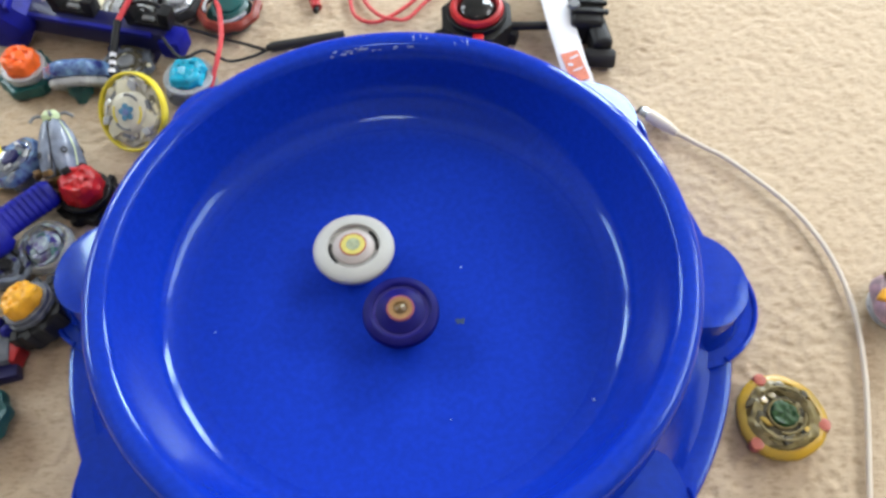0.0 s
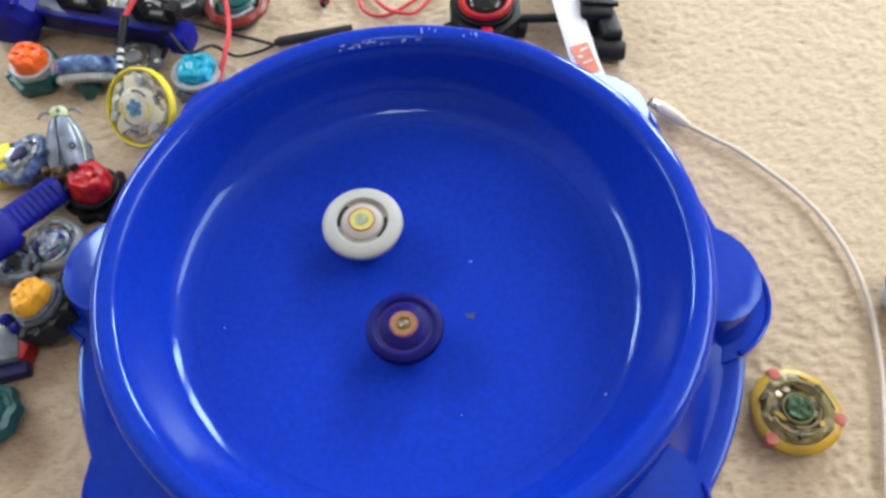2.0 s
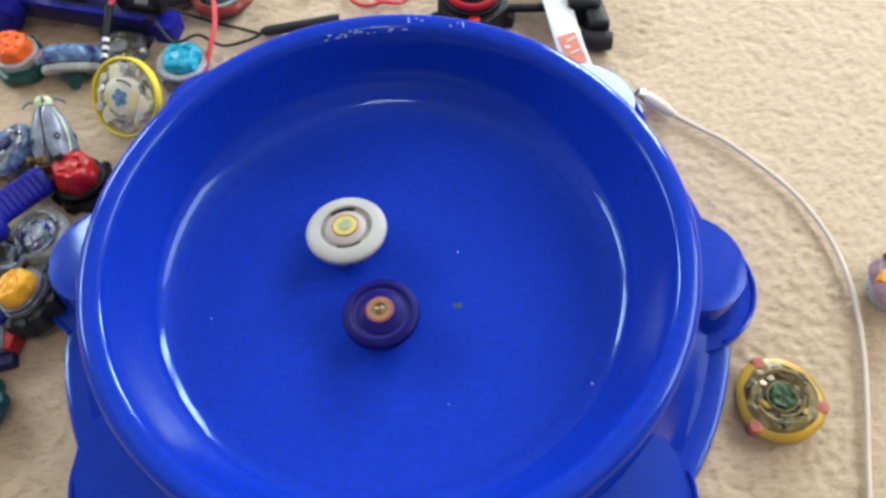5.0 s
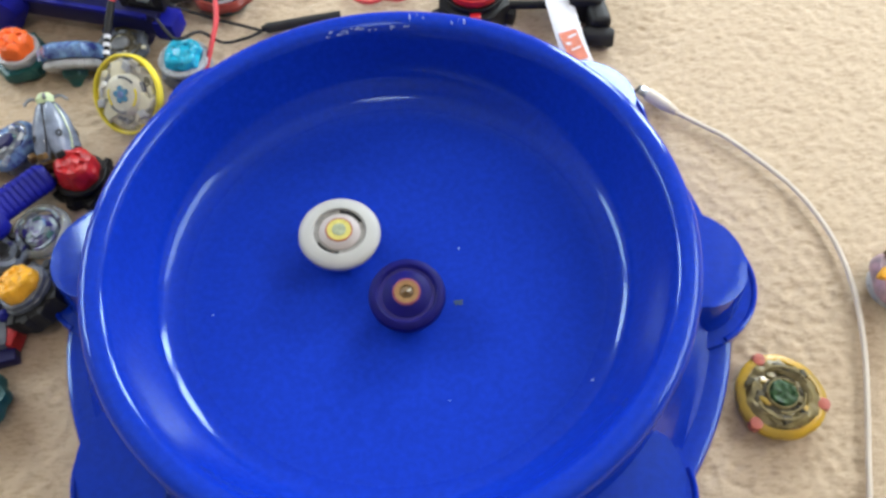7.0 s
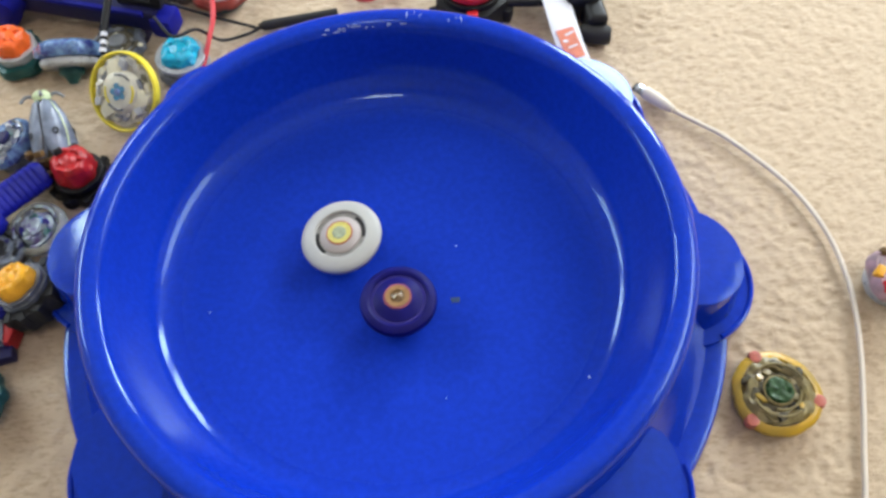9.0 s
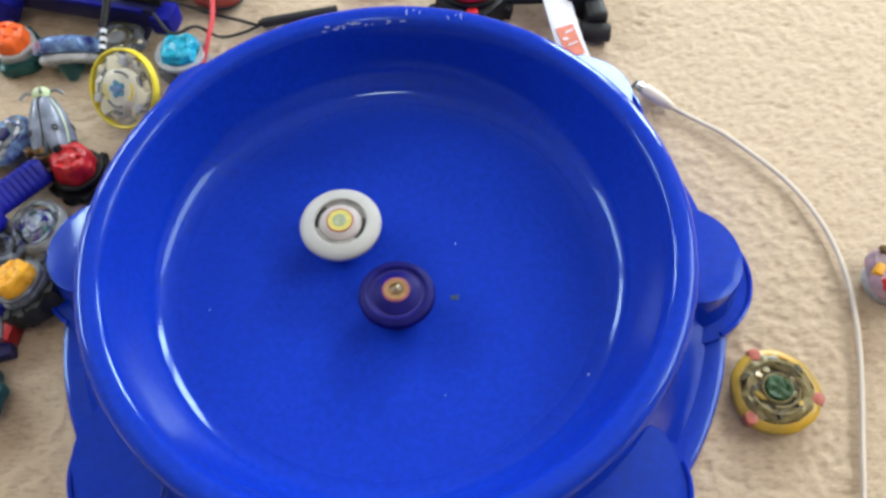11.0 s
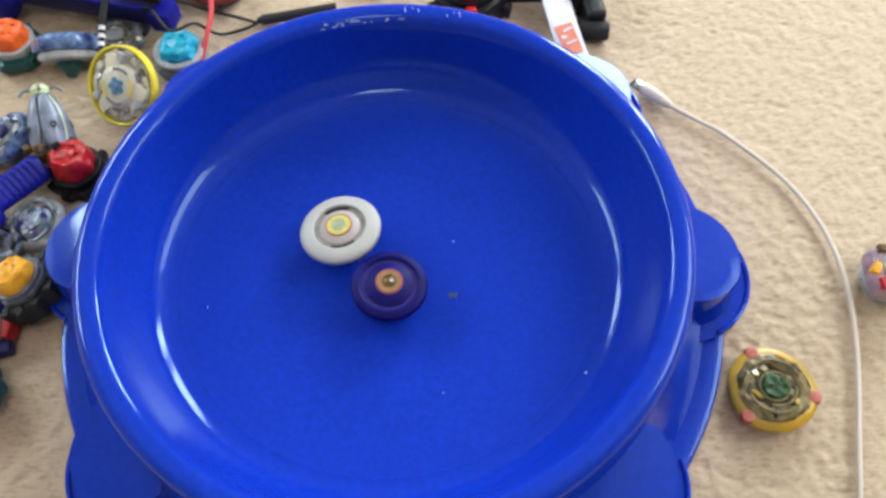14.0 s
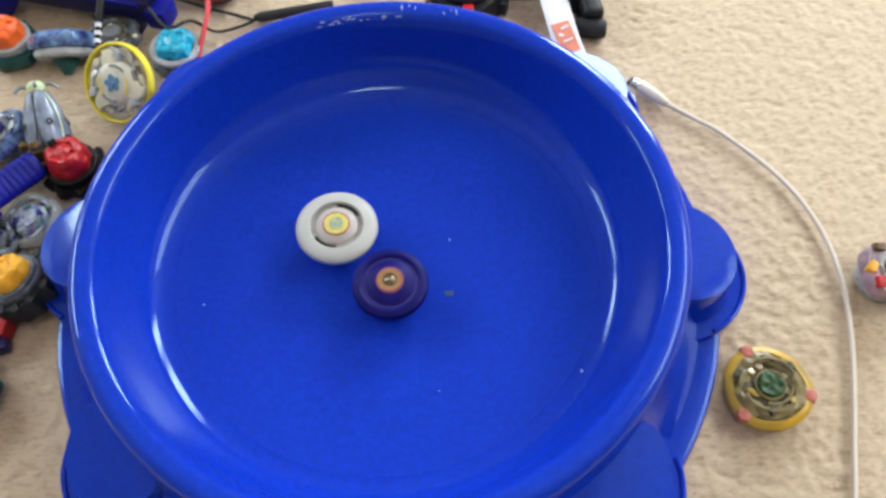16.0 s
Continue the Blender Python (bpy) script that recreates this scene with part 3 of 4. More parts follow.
def ringed_top():
    top = thing("spinning_top", aim(-0.1945, 0.1590, 0.0262, (-0.33, -0.62, 0.71), 20), "cream spinning top inside a yellow ring, tilted on its tip", "spinning top", LOOSE)
    part("outer_ring", ring_band(0.0268, 0.0291, -0.0034, 0.0034, 72, 0.0009), YELLOW, top, "thin yellow ring")
    for k in range(3):
        a = 2 * math.pi * k / 3 + 0.5
        part("spoke", box(0.012, 0.005, 0.003, pose(0.0215 * math.cos(a), 0.0215 * math.sin(a), -0.001, 0, 0, math.degrees(a)), 0.0006), YELLOW, top)
        wing = [(0.008, -0.006), (0.017, -0.0085), (0.0235, -0.0045), (0.0250, 0.0030), (0.0205, 0.0010), (0.0170, 0.0055), (0.0100, 0.0065)]
        part("blade", prism(wing, -0.002, 0.0050, 0.0012, pose(0, 0, 0, 0, 0, math.degrees(a) + 50)), CREAM, top, "cream hooked blade")
        hook = [(0.016, -0.002), (0.0225, -0.003), (0.0245, 0.002), (0.0190, 0.0035)]
        part("edge", prism(hook, 0.001, 0.0062, 0.0008, pose(0, 0, 0, 0, 0, math.degrees(a) + 20)), MILKY, top, "milky blade edge")
        part("slot", box(0.0075, 0.0028, 0.002, pose(0.0175 * math.cos(a + 1.4), 0.0175 * math.sin(a + 1.4), 0.0035, 0, 0, math.degrees(a) + 170), 0.0005), GREY, top)
    part("web", disc(0.0256, -0.0040, 0.0018, 72, 0.0008, teeth(9, 0.07)), MILKY_CREAM, top, "translucent cream web")
    facets(top, 0.0165, 0.0235, 0.0024, (MILKY_CREAM, CREAM, MILKY, YELLOW, DARK_OLIVE, MILKY_CREAM), 17, 21, 0.0068)
    part("core", lathe([(0, -0.004), (0.0165, -0.004), (0.0172, 0.003), (0.0145, 0.0058), (0.0110, 0.0066), (0.0070, 0.0070), (0, 0.0070)], 48, False, teeth(3, 0.08)), IVORY, top, "ivory core")
    for a0, r, mat in ((10, 0.0125, GREY), (130, 0.0118, YELLOW), (190, 0.0128, GREY), (290, 0.0122, YELLOW)):
        pts = [(r * math.cos(radians(a0 + u)), r * math.sin(radians(a0 + u)), 0.0064) for u in range(0, 70, 12)]
        part("crescent", tube(pts, 0.0010, 4, 6, 0.7), mat, top, "curved inlay")
    part("emblem", disc(0.0066, 0.0066, 0.0078, 60, 0.0002, lambda a, r, z: 0.52 + 0.48 * abs(math.cos(2.5 * a)) ** 0.7), EMBLEM, top, "blue flower emblem")
    part("hub", disc(0.0026, 0.0076, 0.0086, 16, 0.0003), PALE_BLUE, top)
    part("weight_disc", disc(0.0170, -0.0110, -0.0050, 40), STEEL, top)
    part("driver", lathe([(0, -0.0340), (0.0020, -0.0335), (0.0040, -0.0270), (0.0090, -0.0200), (0.0095, -0.0110), (0, -0.0110)], 28), GREY, top)


def ribbed_top():
    """Lies on its side: a long ribbed grey shell with a pale green cap."""
    top = thing("spinning_top", aim(-0.2370, 0.1080, 0.0170, (-0.20, 0.82, 0.50), 12), "smoky ribbed spinning top, pale green cap, lying on its side", "spinning top", LOOSE)
    part("core", lathe([(0, 0), (0.0115, 0.001), (0.0135, 0.012), (0.0115, 0.026), (0.0060, 0.040), (0, 0.043)], 40, False, teeth(5, 0.12)), DARK_OLIVE, top, "dark core between the petals")
    for k in range(5):
        m = pose(0, 0, 0, 0, 0, -132 + 72 * k) @ pose(0.0112, 0, 0, 0, -9, 0) @ Matrix.Diagonal((0.70, 0.86, 1, 1))
        petal = part("petal", knobbly(lathe([(0, 0), (0.0055, 0.001), (0.0086, 0.008), (0.0094, 0.018), (0.0080, 0.030), (0.0045, 0.040), (0, 0.044)], 28, False, None, m), 0.0006, 0.004, k), SHELL, top, "smoky grey petal")
        eye = ring_band(0.0012, 0.0026, 0, 0.0010, 20, 0.0003)
        eye.transform(m @ pose(0.0090, 0, 0.0165, 0, 84, 0))
        part("eye", eye, BLACK, petal, "dark oval mark")
        rim = tube([(0.0030, 0.0080, 0.006), (0.0032, 0.0090, 0.017), (0.0030, 0.0078, 0.029), (0.0018, 0.0042, 0.040)], 0.0009, 5, 6)
        rim.transform(m)
        part("edge", rim, PALE_GREEN if k % 2 else BLACK, petal)
    for k, (a, z) in enumerate(((-1.9, 0.003), (-1.2, 0.002), (-2.6, 0.005), (-0.5, 0.003))):
        part("clip", box(0.0050, 0.0060, 0.0045, pose(0.0178 * math.cos(a), 0.0178 * math.sin(a), z, 20 * k, 15, math.degrees(a)), 0.0010), BLACK if k % 2 else BROWN, top, "dark clip")
    cap = part("cap", lathe([(0, 0.042), (0.0060, 0.042), (0.0065, 0.0455), (0.0040, 0.0490), (0, 0.0500)], 24, False, teeth(5, 0.15)), PALE_GREEN, top, "pale green cap")
    for k in range(4):
        a = 2 * math.pi * k / 4 + 0.3
        part("prong", tube([(0.004 * math.cos(a), 0.004 * math.sin(a), 0.045), (0.010 * math.cos(a), 0.010 * math.sin(a), 0.0462), (0.0145 * math.cos(a), 0.0145 * math.sin(a), 0.0425)], 0.0012, 4, 6), GREY, cap)
    part("base_disc", lathe([(0, -0.006), (0.010, -0.006), (0.0150, -0.002), (0.0150, 0.0), (0, 0.0)], 32), BROWN, top, "brown base")


def yellow_top():
    top = thing("spinning_top", pose(0.2290, -0.0815, 0, 0, 0, 0), "clear yellow spinning top with pink knobs on the carpet", "spinning top", LOOSE)
    part("base_disc", disc(0.0185, 0, 0.006, 40, 0.001), SMOKE, top)
    wave = lambda a, r, z: 1 - 0.035 * (0.5 - 0.5 * math.cos(3 * (a - radians(108)))) - 0.015 * (0.5 - 0.5 * math.cos(9 * a))
    part("blade_ring", lathe([(0.0222, 0.006), (0.0260, 0.0055), (0.0274, 0.0072), (0.0272, 0.0095), (0.0252, 0.0112), (0.0222, 0.0115)], 84, True, wave), CLEAR_YELLOW, top, "clear yellow blade ring")
    part("inner_ring", knobbly(lathe([(0.0140, 0.006), (0.0221, 0.006), (0.0221, 0.0115), (0.0195, 0.0134), (0.0172, 0.0138), (0.0152, 0.0134), (0.0140, 0.0125)], 72, True, teeth(3, 0.10, 1, 1.2)), 0.0022, 0.0045, 3), OLIVE, top, "olive clear inner ring")
    part("core", knobbly(lathe([(0, 0.006), (0.0142, 0.006), (0.0142, 0.0115), (0.0120, 0.0128), (0.0095, 0.0126), (0, 0.0132)], 48, False, teeth(2, 0.10)), 0.0014, 0.004, 5), DARK_OLIVE, top, "dark olive core")
    part("hub", knobbly(lathe([(0, 0.0130), (0.0080, 0.0130), (0.0082, 0.0146), (0.0066, 0.0158), (0.0046, 0.0154), (0.0030, 0.0158), (0, 0.0160)], 40), 0.0014, 0.003, 7), GREEN, top, "green hub")
    part("hub_ring", ring_band(0.0082, 0.0096, 0.0130, 0.0148, 32, 0.0005), OLIVE, top)
    for a in (110, -15, 222):
        q = radians(a)
        part("knob", lathe([(0, 0.0050), (0.0038, 0.0050), (0.0045, 0.0080), (0.0038, 0.0116), (0, 0.0126)], 16, False, None, pose(0.0245 * math.cos(q), 0.0245 * math.sin(q), 0)), PINK, top, "pink knob")
    for a0, r in ((20, 0.0165), (200, 0.0165), (250, 0.0125)):
        pts = [(r * math.cos(radians(a0 + u)), r * math.sin(radians(a0 + u)), 0.0152) for u in range(0, 110, 18)]
        part("crest", tube(pts, 0.0009, 4, 6), OLIVE, top, "olive crest")
    facets(top, 0.0100, 0.0200, 0.0132, (OLIVE, DARK_OLIVE, OLIVE, CLEAR, CLEAR_YELLOW), 16, 31, 0.006)
    part("slot", box(0.007, 0.003, 0.002, pose(0.0085, -0.0110, 0.0140, 0, 0, -40), 0.0006), BLACK, top, "dark slot")


def mauve_top():
    top = upright_top(pose(0.3185, -0.0080, 0, 6, 10, 0), "mauve and grey spinning top with red and yellow marks", PALE_PINK, 0.0215, 5, 0.10, MILKY, BROWN, 0.0080, 0.024, 0.55, PALE_PINK)
    for a, mat, label in ((178, AMBER, "yellow mark"), (215, RED, "red blade"), (120, BROWN, "brown blade")):
        q = radians(a)
        part("blade", box(0.0075, 0.005, 0.006, pose(0.0165 * math.cos(q), 0.0165 * math.sin(q), 0.0205, 0, 10, a + 60), 0.0008), mat, top, label)


def small_gear():
    top = thing("launcher_clip", pose(-0.2535, -0.0200, 0), "clear and blue toy launcher clip with a red band", "toy part")
    part("body", box(0.020, 0.026, 0.016, pose(-0.004, 0, 0.008, 0, 0, 12), 0.003), SMOKE, top)
    part("band", box(0.011, 0.013, 0.014, pose(0.0065, -0.004, 0.0075, 0, 0, -10), 0.002), RED, top, "red band")
    part("foot", box(0.022, 0.010, 0.010, pose(0.001, -0.0160, 0.005, 0, 0, 14), 0.002), NAVY, top, "navy foot")
    for x, y, z in ((-0.004, 0.014, 0.019), (0.003, 0.009, 0.017)):
        part("knob", lathe([(0, -0.003), (0.0035, -0.002), (0.0042, 0.001), (0.0025, 0.004), (0, 0.0045)], 16, False, None, pose(x, y, z, 30, 40, 0)), ROYAL, top, "blue knob")
    blk = thing("block", pose(-0.2960, 0.1230, 0, 0, 0, 20), "small yellow plastic block in a pile of toys", "toy part")
    part("shell", box(0.022, 0.024, 0.020, pose(0, 0, 0.010), 0.002), YELLOW, blk)
    part("stud", disc(0.006, 0.0195, 0.0225, 20), YELLOW, blk)
    for x, y, r, mat, lab in ((-0.2160, 0.0765, 0.0022, CREAM, "tiny cream bead on the carpet"), (-0.2545, 0.0330, 0.0016, CREAM, "tiny cream bead on the carpet"), (0.1640, 0.2330, 0.0014, BROWN, "dark crumb on the carpet")):
        tagged(part("crumb", lathe([(0, 0), (r * 0.8, r * 0.2), (r, r * 0.8), (r * 0.6, r * 1.5), (0, r * 1.7)], 9, False, teeth(3, 0.2), pose(x, y, -0.0006)), mat), lab, "crumb")


loose_tops()


# ---- launchers ----
def long_launcher():
    """A navy bar with black clips, lying in the pile."""
    top = thing("launcher", pose(-0.2375, 0.2530, 0, 0, 0, -15), "navy blue plastic toy launcher with black clips", "toy launcher")
    part("bar", box(0.134, 0.017, 0.021, pose(-0.008, 0, 0.0215), 0.003), NAVY, top)
    part("rail", box(0.116, 0.004, 0.004, pose(-0.007, -0.0085, 0.0300), 0.001), ROYAL, top, "raised blue rail")
    part("underside", box(0.040, 0.014, 0.010, pose(0.026, -0.005, 0.005), 0.002), NAVY, top)
    part("end_block", box(0.018, 0.020, 0.018, pose(0.063, -0.001, 0.018), 0.003), ROYAL, top, "blue end block")
    grip = part("grip", lathe([(0, -0.028), (0.018, -0.027), (0.025, -0.018), (0.027, 0.0), (0.025, 0.016), (0.016, 0.024), (0, 0.025)], 32, False, teeth(5, 0.12), pose(-0.080, -0.004, 0.024, 90, 0, 20)), ROYAL, top, "chunky blue grip")
    for k in range(4):
        part("rib", box(0.004, 0.030, 0.006, pose(-0.096 + 0.011 * k, -0.006, 0.049 - 0.0012 * abs(k - 1.5), 8, 0, 12), 0.0015), ROYAL, grip)
    star = [(q * math.cos(math.pi * k / 5), q * math.sin(math.pi * k / 5)) for k in range(10) for q in ((0.0110, 0.0045)[k % 2],)]
    part("star", prism(star, 0, 0.0012, 0.0003, pose(-0.090, -0.016, 0.0475, 22, -6, 30)), PALE_BLUE, top, "pale blue star")
    part("star", prism([(0.6 * x, 0.6 * y) for x, y in star], 0, 0.0012, 0.0003, pose(-0.101, -0.029, 0.0385, 48, -6, 10)), PALE_BLUE, top, "pale blue star")
    for cx in (-0.018, 0.046):
        part("clip_base", box(0.036, 0.013, 0.005, pose(cx, 0.004, 0.0335), 0.001), BLACK, top)
        part("clip_pad", box(0.010, 0.004, 0.003, pose(cx, 0.002, 0.0370), 0.001), GREY, top, "grey pad")
        part("arch", tube([(cx - 0.0150, 0.006, 0.0440), (cx - 0.009, 0.006, 0.0485), (cx, 0.006, 0.0500), (cx + 0.009, 0.006, 0.0485), (cx + 0.0150, 0.006, 0.0440)], 0.0018, 4, 8), BLACK, top)
        for s in (-1, 1):
            part("clip", box(0.009, 0.012, 0.013, pose(cx + s * 0.0150, 0.004, 0.0410, 0, s * 8, 0), 0.0015), BLACK, top, "black clip")
    return top


def ribbed_grip():
    top = thing("launcher_grip", aim(-0.2415, 0.0960, 0.0200, (-0.72, -0.68, 0.0)), "royal blue ribbed toy launcher grip", "toy launcher")
    square = lambda a, r, z: 0.94 / max(abs(math.cos(a)) ** 4 + abs(math.sin(a)) ** 4, 1e-6) ** 0.25
    part("handle", lathe([(0, 0), (0.0085, 0.0008), (0.0106, 0.004), (0.0112, 0.040), (0.0125, 0.042), (0, 0.042)], 48, False, square), ROYAL, top)
    for k in range(8):
        part("rib", ring_band(0.0098, 0.0112, 0.005 + 0.0044 * k, 0.0078 + 0.0044 * k, 40, 0.0007, square), ROYAL, top)
    part("body", lathe([(0, 0.041), (0.0150, 0.041), (0.0185, 0.046), (0.0195, 0.062), (0.0190, 0.105), (0.0160, 0.112), (0, 0.113)], 48, False, square), ROYAL, top)
    part("trigger", box(0.012, 0.010, 0.030, pose(0.004, 0.016, 0.070), 0.002), NAVY, top)


def string_launcher():
    top = thing("string_launcher", pose(0.0617, 0.2510, 0), "black toy launcher with a red ring and handle rod", "toy launcher")
    octo = [(0.0300 * math.cos(radians(22.5 + 45 * k)), 0.0300 * math.sin(radians(22.5 + 45 * k))) for k in range(8)]
    part("body", prism(octo, 0.0, 0.0215, 0.003), BLACK, top)
    for a in (200, 250, 290, 340):
        q = radians(a)
        part("lug", box(0.012, 0.010, 0.012, pose(0.0285 * math.cos(q), 0.0285 * math.sin(q), 0.0075, 0, 0, a), 0.002), BLACK, top)
    part("dial_base", disc(0.0235, 0.0210, 0.0260, 48), BLACK, top)
    part("dial_ring", lathe([(0.0158, 0.0262), (0.0205, 0.0258), (0.0213, 0.0285), (0.0200, 0.0312), (0.0178, 0.0318), (0.0160, 0.0300)], 56, True), RED, top, "red ring")
    part("dial", lathe([(0, 0.0262), (0.0156, 0.0262), (0.0150, 0.0290), (0.0110, 0.0325), (0, 0.0345)], 40), material("black_gloss", (0.01, 0.011, 0.012), 0.12, spread=0.2), top, "glossy black dome")
    part("tab", box(0.0085, 0.0130, 0.005, pose(0.0, -0.0255, 0.0220, -18, 0, 0), 0.0012), RED, top, "red tab")
    part("rod", tube([(0.026, -0.0062, 0.0140), (0.052, -0.0070, 0.0140), (0.080, -0.0066, 0.0140)], 0.0036, 6, 12), BLACK, top)
    part("grip", joined(box(0.026, 0.044, 0.026, pose(0.088, 0.004, 0.0130, 0, 0, -6), 0.006, 3), box(0.016, 0.030, 0.020, pose(0.095, -0.020, 0.0120, 0, 0, 8), 0.005, 3),
                        box(0.018, 0.05, 0.022, pose(0.080, 0.045, 0.012, 0, 0, 10), 0.005, 3)), BLACK, top)
    part("foot", lathe([(0, -0.012), (0.0062, -0.012), (0.0075, -0.010), (0.0075, 0.010), (0.0062, 0.012), (0, 0.012)], 24, False, None, pose(0.0945, -0.0375, 0.0078, 0, 90, -8)), RUBBER, top, "rubber foot")
    for k in range(3):
        part("ridge", box(0.028, 0.004, 0.004, pose(0.089, -0.006 + 0.010 * k, 0.0262, 0, 0, -6), 0.0012), BLACK, top)
    part("knob", disc(0.0048, 0.0260, 0.0300, 20, 0.001, None, pose(0.0765, 0.0005, 0)), GREY, top, "grey knob")


def strap():
    top = thing("strap", pose(0, 0, 0), "white flat plastic strap with a red printed panel", "strap")
    line = [(0.1140, 0.3400, 0.0222), (0.1200, 0.2980, 0.0215), (0.1247, 0.2650, 0.0205), (0.1282, 0.2360, 0.0198), (0.1338, 0.2030, 0.0150), (0.1400, 0.1830, 0.0080), (0.1440, 0.1690, 0.0030)]
    part("band", tube(line, 0.0107, 8, 12, 0.10), PAPER, top)
    a = Vector((0.1349, 0.1985, 0.0152))
    m = aim(a.x, a.y, a.z, (0.05, -0.22, 1), -73)
    panel = part("printed_panel", box(0.026, 0.0140, 0.0006, m, 0), PRINT, top, "red printed panel")
    for k, (w, h) in enumerate(((0.0016, 0.007), (0.0020, 0.004), (0.0012, 0.008))):
        part("bar", box(w, h, 0.0005, m @ pose(-0.008 + 0.0055 * k, (0.002, -0.003, 0.001)[k], 0.0004, 0, 0, (12, -20, 6)[k]), 0), PAPER, panel)


long_launcher()
ribbed_grip()
string_launcher()
strap()


# ---- cords and cables ----
def cords():
    red = thing("red_cord", pose(0, 0, 0), "red cord ending in a black sleeve with white bands", "cord")
    part("cord", tube([(-0.180, 0.330, 0.030), (-0.1935, 0.280, 0.048), (-0.2030, 0.2535, 0.050), (-0.2120, 0.2322, 0.045)], 0.0021, 10, 8), CORD_RED, red)
    part("sleeve", tube([(-0.2118, 0.2330, 0.0452), (-0.2134, 0.2210, 0.0400), (-0.2147, 0.2105, 0.0352)], 0.0029, 6, 12), BLACK, red, "black sleeve")
    part("end_cap", tube([(-0.2147, 0.2105, 0.0352), (-0.2158, 0.1955, 0.0282)], 0.0021, 6, 12), BLACK, red)
    for k in range(3):
        p = Vector((-0.2149, 0.2085, 0.0343)).lerp(Vector((-0.2157, 0.1975, 0.0291)), k / 2)
        part("band", tube([p - Vector((0, 0.0014, 0.00065)), p + Vector((0, 0.0014, 0.00065))], 0.0025, 2, 12), PAPER, red, "white band")
    tagged(part("red_cord", tube([(-0.158, 0.330, 0.004), (-0.1529, 0.2924, 0.012), (-0.1442, 0.2648, 0.021), (-0.1392, 0.2350, 0.022), (-0.1405, 0.2130, 0.020), (-0.1450, 0.1930, 0.012), (-0.150, 0.172, 0.003)], 0.0021, 10, 8), CORD_RED), "red cord lying across the toys", "cord")
    tagged(part("red_cord", tube([(-0.046, 0.330, 0.003), (-0.0423, 0.2951, 0.003), (-0.0379, 0.2751, 0.003), (-0.0261, 0.2661, 0.003), (-0.0113, 0.2685, 0.004), (0.0133, 0.2921, 0.003), (0.030, 0.325, 0.003)], 0.0016, 10, 8), CORD_RED), "thin red cord looped on the carpet", "cord")
    tagged(part("red_cord", tube([(-0.040, 0.330, 0.003), (-0.0314, 0.2945, 0.003), (-0.0193, 0.2754, 0.003), (-0.0053, 0.2650, 0.0062), (0.0071, 0.2695, 0.003), (0.0236, 0.2895, 0.003), (0.050, 0.310, 0.003)], 0.0016, 10, 8), CORD_RED), "thin red cord looped on the carpet", "cord")
    tagged(part("black_cord", tube([(-0.2060, 0.2420, 0.0330), (-0.1985, 0.2500, 0.0420), (-0.1860, 0.2580, 0.0200), (-0.1489, 0.2533, 0.0050), (-0.1250, 0.2460, 0.0030), (-0.1079, 0.2392, 0.0030)], 0.0013, 8, 8), RUBBER), "thin black cord lying on the carpet", "cord")
    tagged(part("black_cord", tube([(-0.1079, 0.2385, 0.0028), (-0.1200, 0.2320, 0.0030), (-0.1369, 0.2265, 0.0050), (-0.1480, 0.2160, 0.0280), (-0.1583, 0.2052, 0.0330), (-0.1680, 0.2100, 0.0300), (-0.1800, 0.2250, 0.0340)], 0.0013, 8, 8), RUBBER), "thin black cord over a cyan top", "cord")
    rod = thing("rod", pose(0, 0, 0), "black rod lying on the carpet behind the arena", "rod")
    part("shaft", tube([(-0.1045, 0.2402, 0.0045), (-0.0730, 0.2458, 0.0045), (-0.0450, 0.2508, 0.0045)], 0.0042, 6, 12), RUBBER, rod)
    part("end", tube([(-0.1075, 0.2396, 0.0045), (-0.1030, 0.2404, 0.0045)], 0.0028, 2, 10), BLACK, rod)
    bit = thing("cord_handle", pose(0, 0, 0), "dark red cord handle on the carpet", "handle")
    part("shaft", tube([(-0.0690, 0.2830, 0.0045), (-0.0730, 0.2960, 0.0050), (-0.0800, 0.3200, 0.0050)], 0.0042, 4, 10), RED, bit)
    part("tip", tube([(-0.0700, 0.2790, 0.0045), (-0.0688, 0.2840, 0.0045)], 0.0026, 3, 10), BLACK, bit)


def charging_cable():
    top = thing("charging_cable", pose(0, 0, 0), "white charging cable with a small black-tipped plug", "cable")
    part("cable", tube([(0.2049, 0.1404, 0.0034), (0.2233, 0.1260, 0.0034), (0.2413, 0.1109, 0.0036), (0.2731, 0.0716, 0.0040), (0.2898, 0.0326, 0.0041), (0.2945, -0.0084, 0.0041),
                        (0.2900, -0.0500, 0.0040), (0.2809, -0.0899, 0.0038), (0.2705, -0.1307, 0.0034), (0.2600, -0.1800, 0.0030), (0.2550, -0.2600, 0.0025)], 0.0017, 12, 12), CABLE_WHITE, top)
    part("boot", tube([(0.1868, 0.1563, 0.0055), (0.1935, 0.1500, 0.0055), (0.1995, 0.1440, 0.0052), (0.2050, 0.1392, 0.0046)], [0.0048, 0.0048, 0.0046, 0.0044, 0.0036, 0.0030], 8, 14), CABLE_WHITE, top, "white plug boot")
    part("plug", box(0.0080, 0.0068, 0.0036, pose(0.1842, 0.1588, 0.0052, 0, 0, -43), 0.0006), STEEL, top, "small metal plug")
    part("plug_tip", box(0.0030, 0.0062, 0.0030, pose(0.1808, 0.1618, 0.0052, 0, 0, -43), 0.0005), BLACK, top, "black plug tip")


cords()
charging_cable()


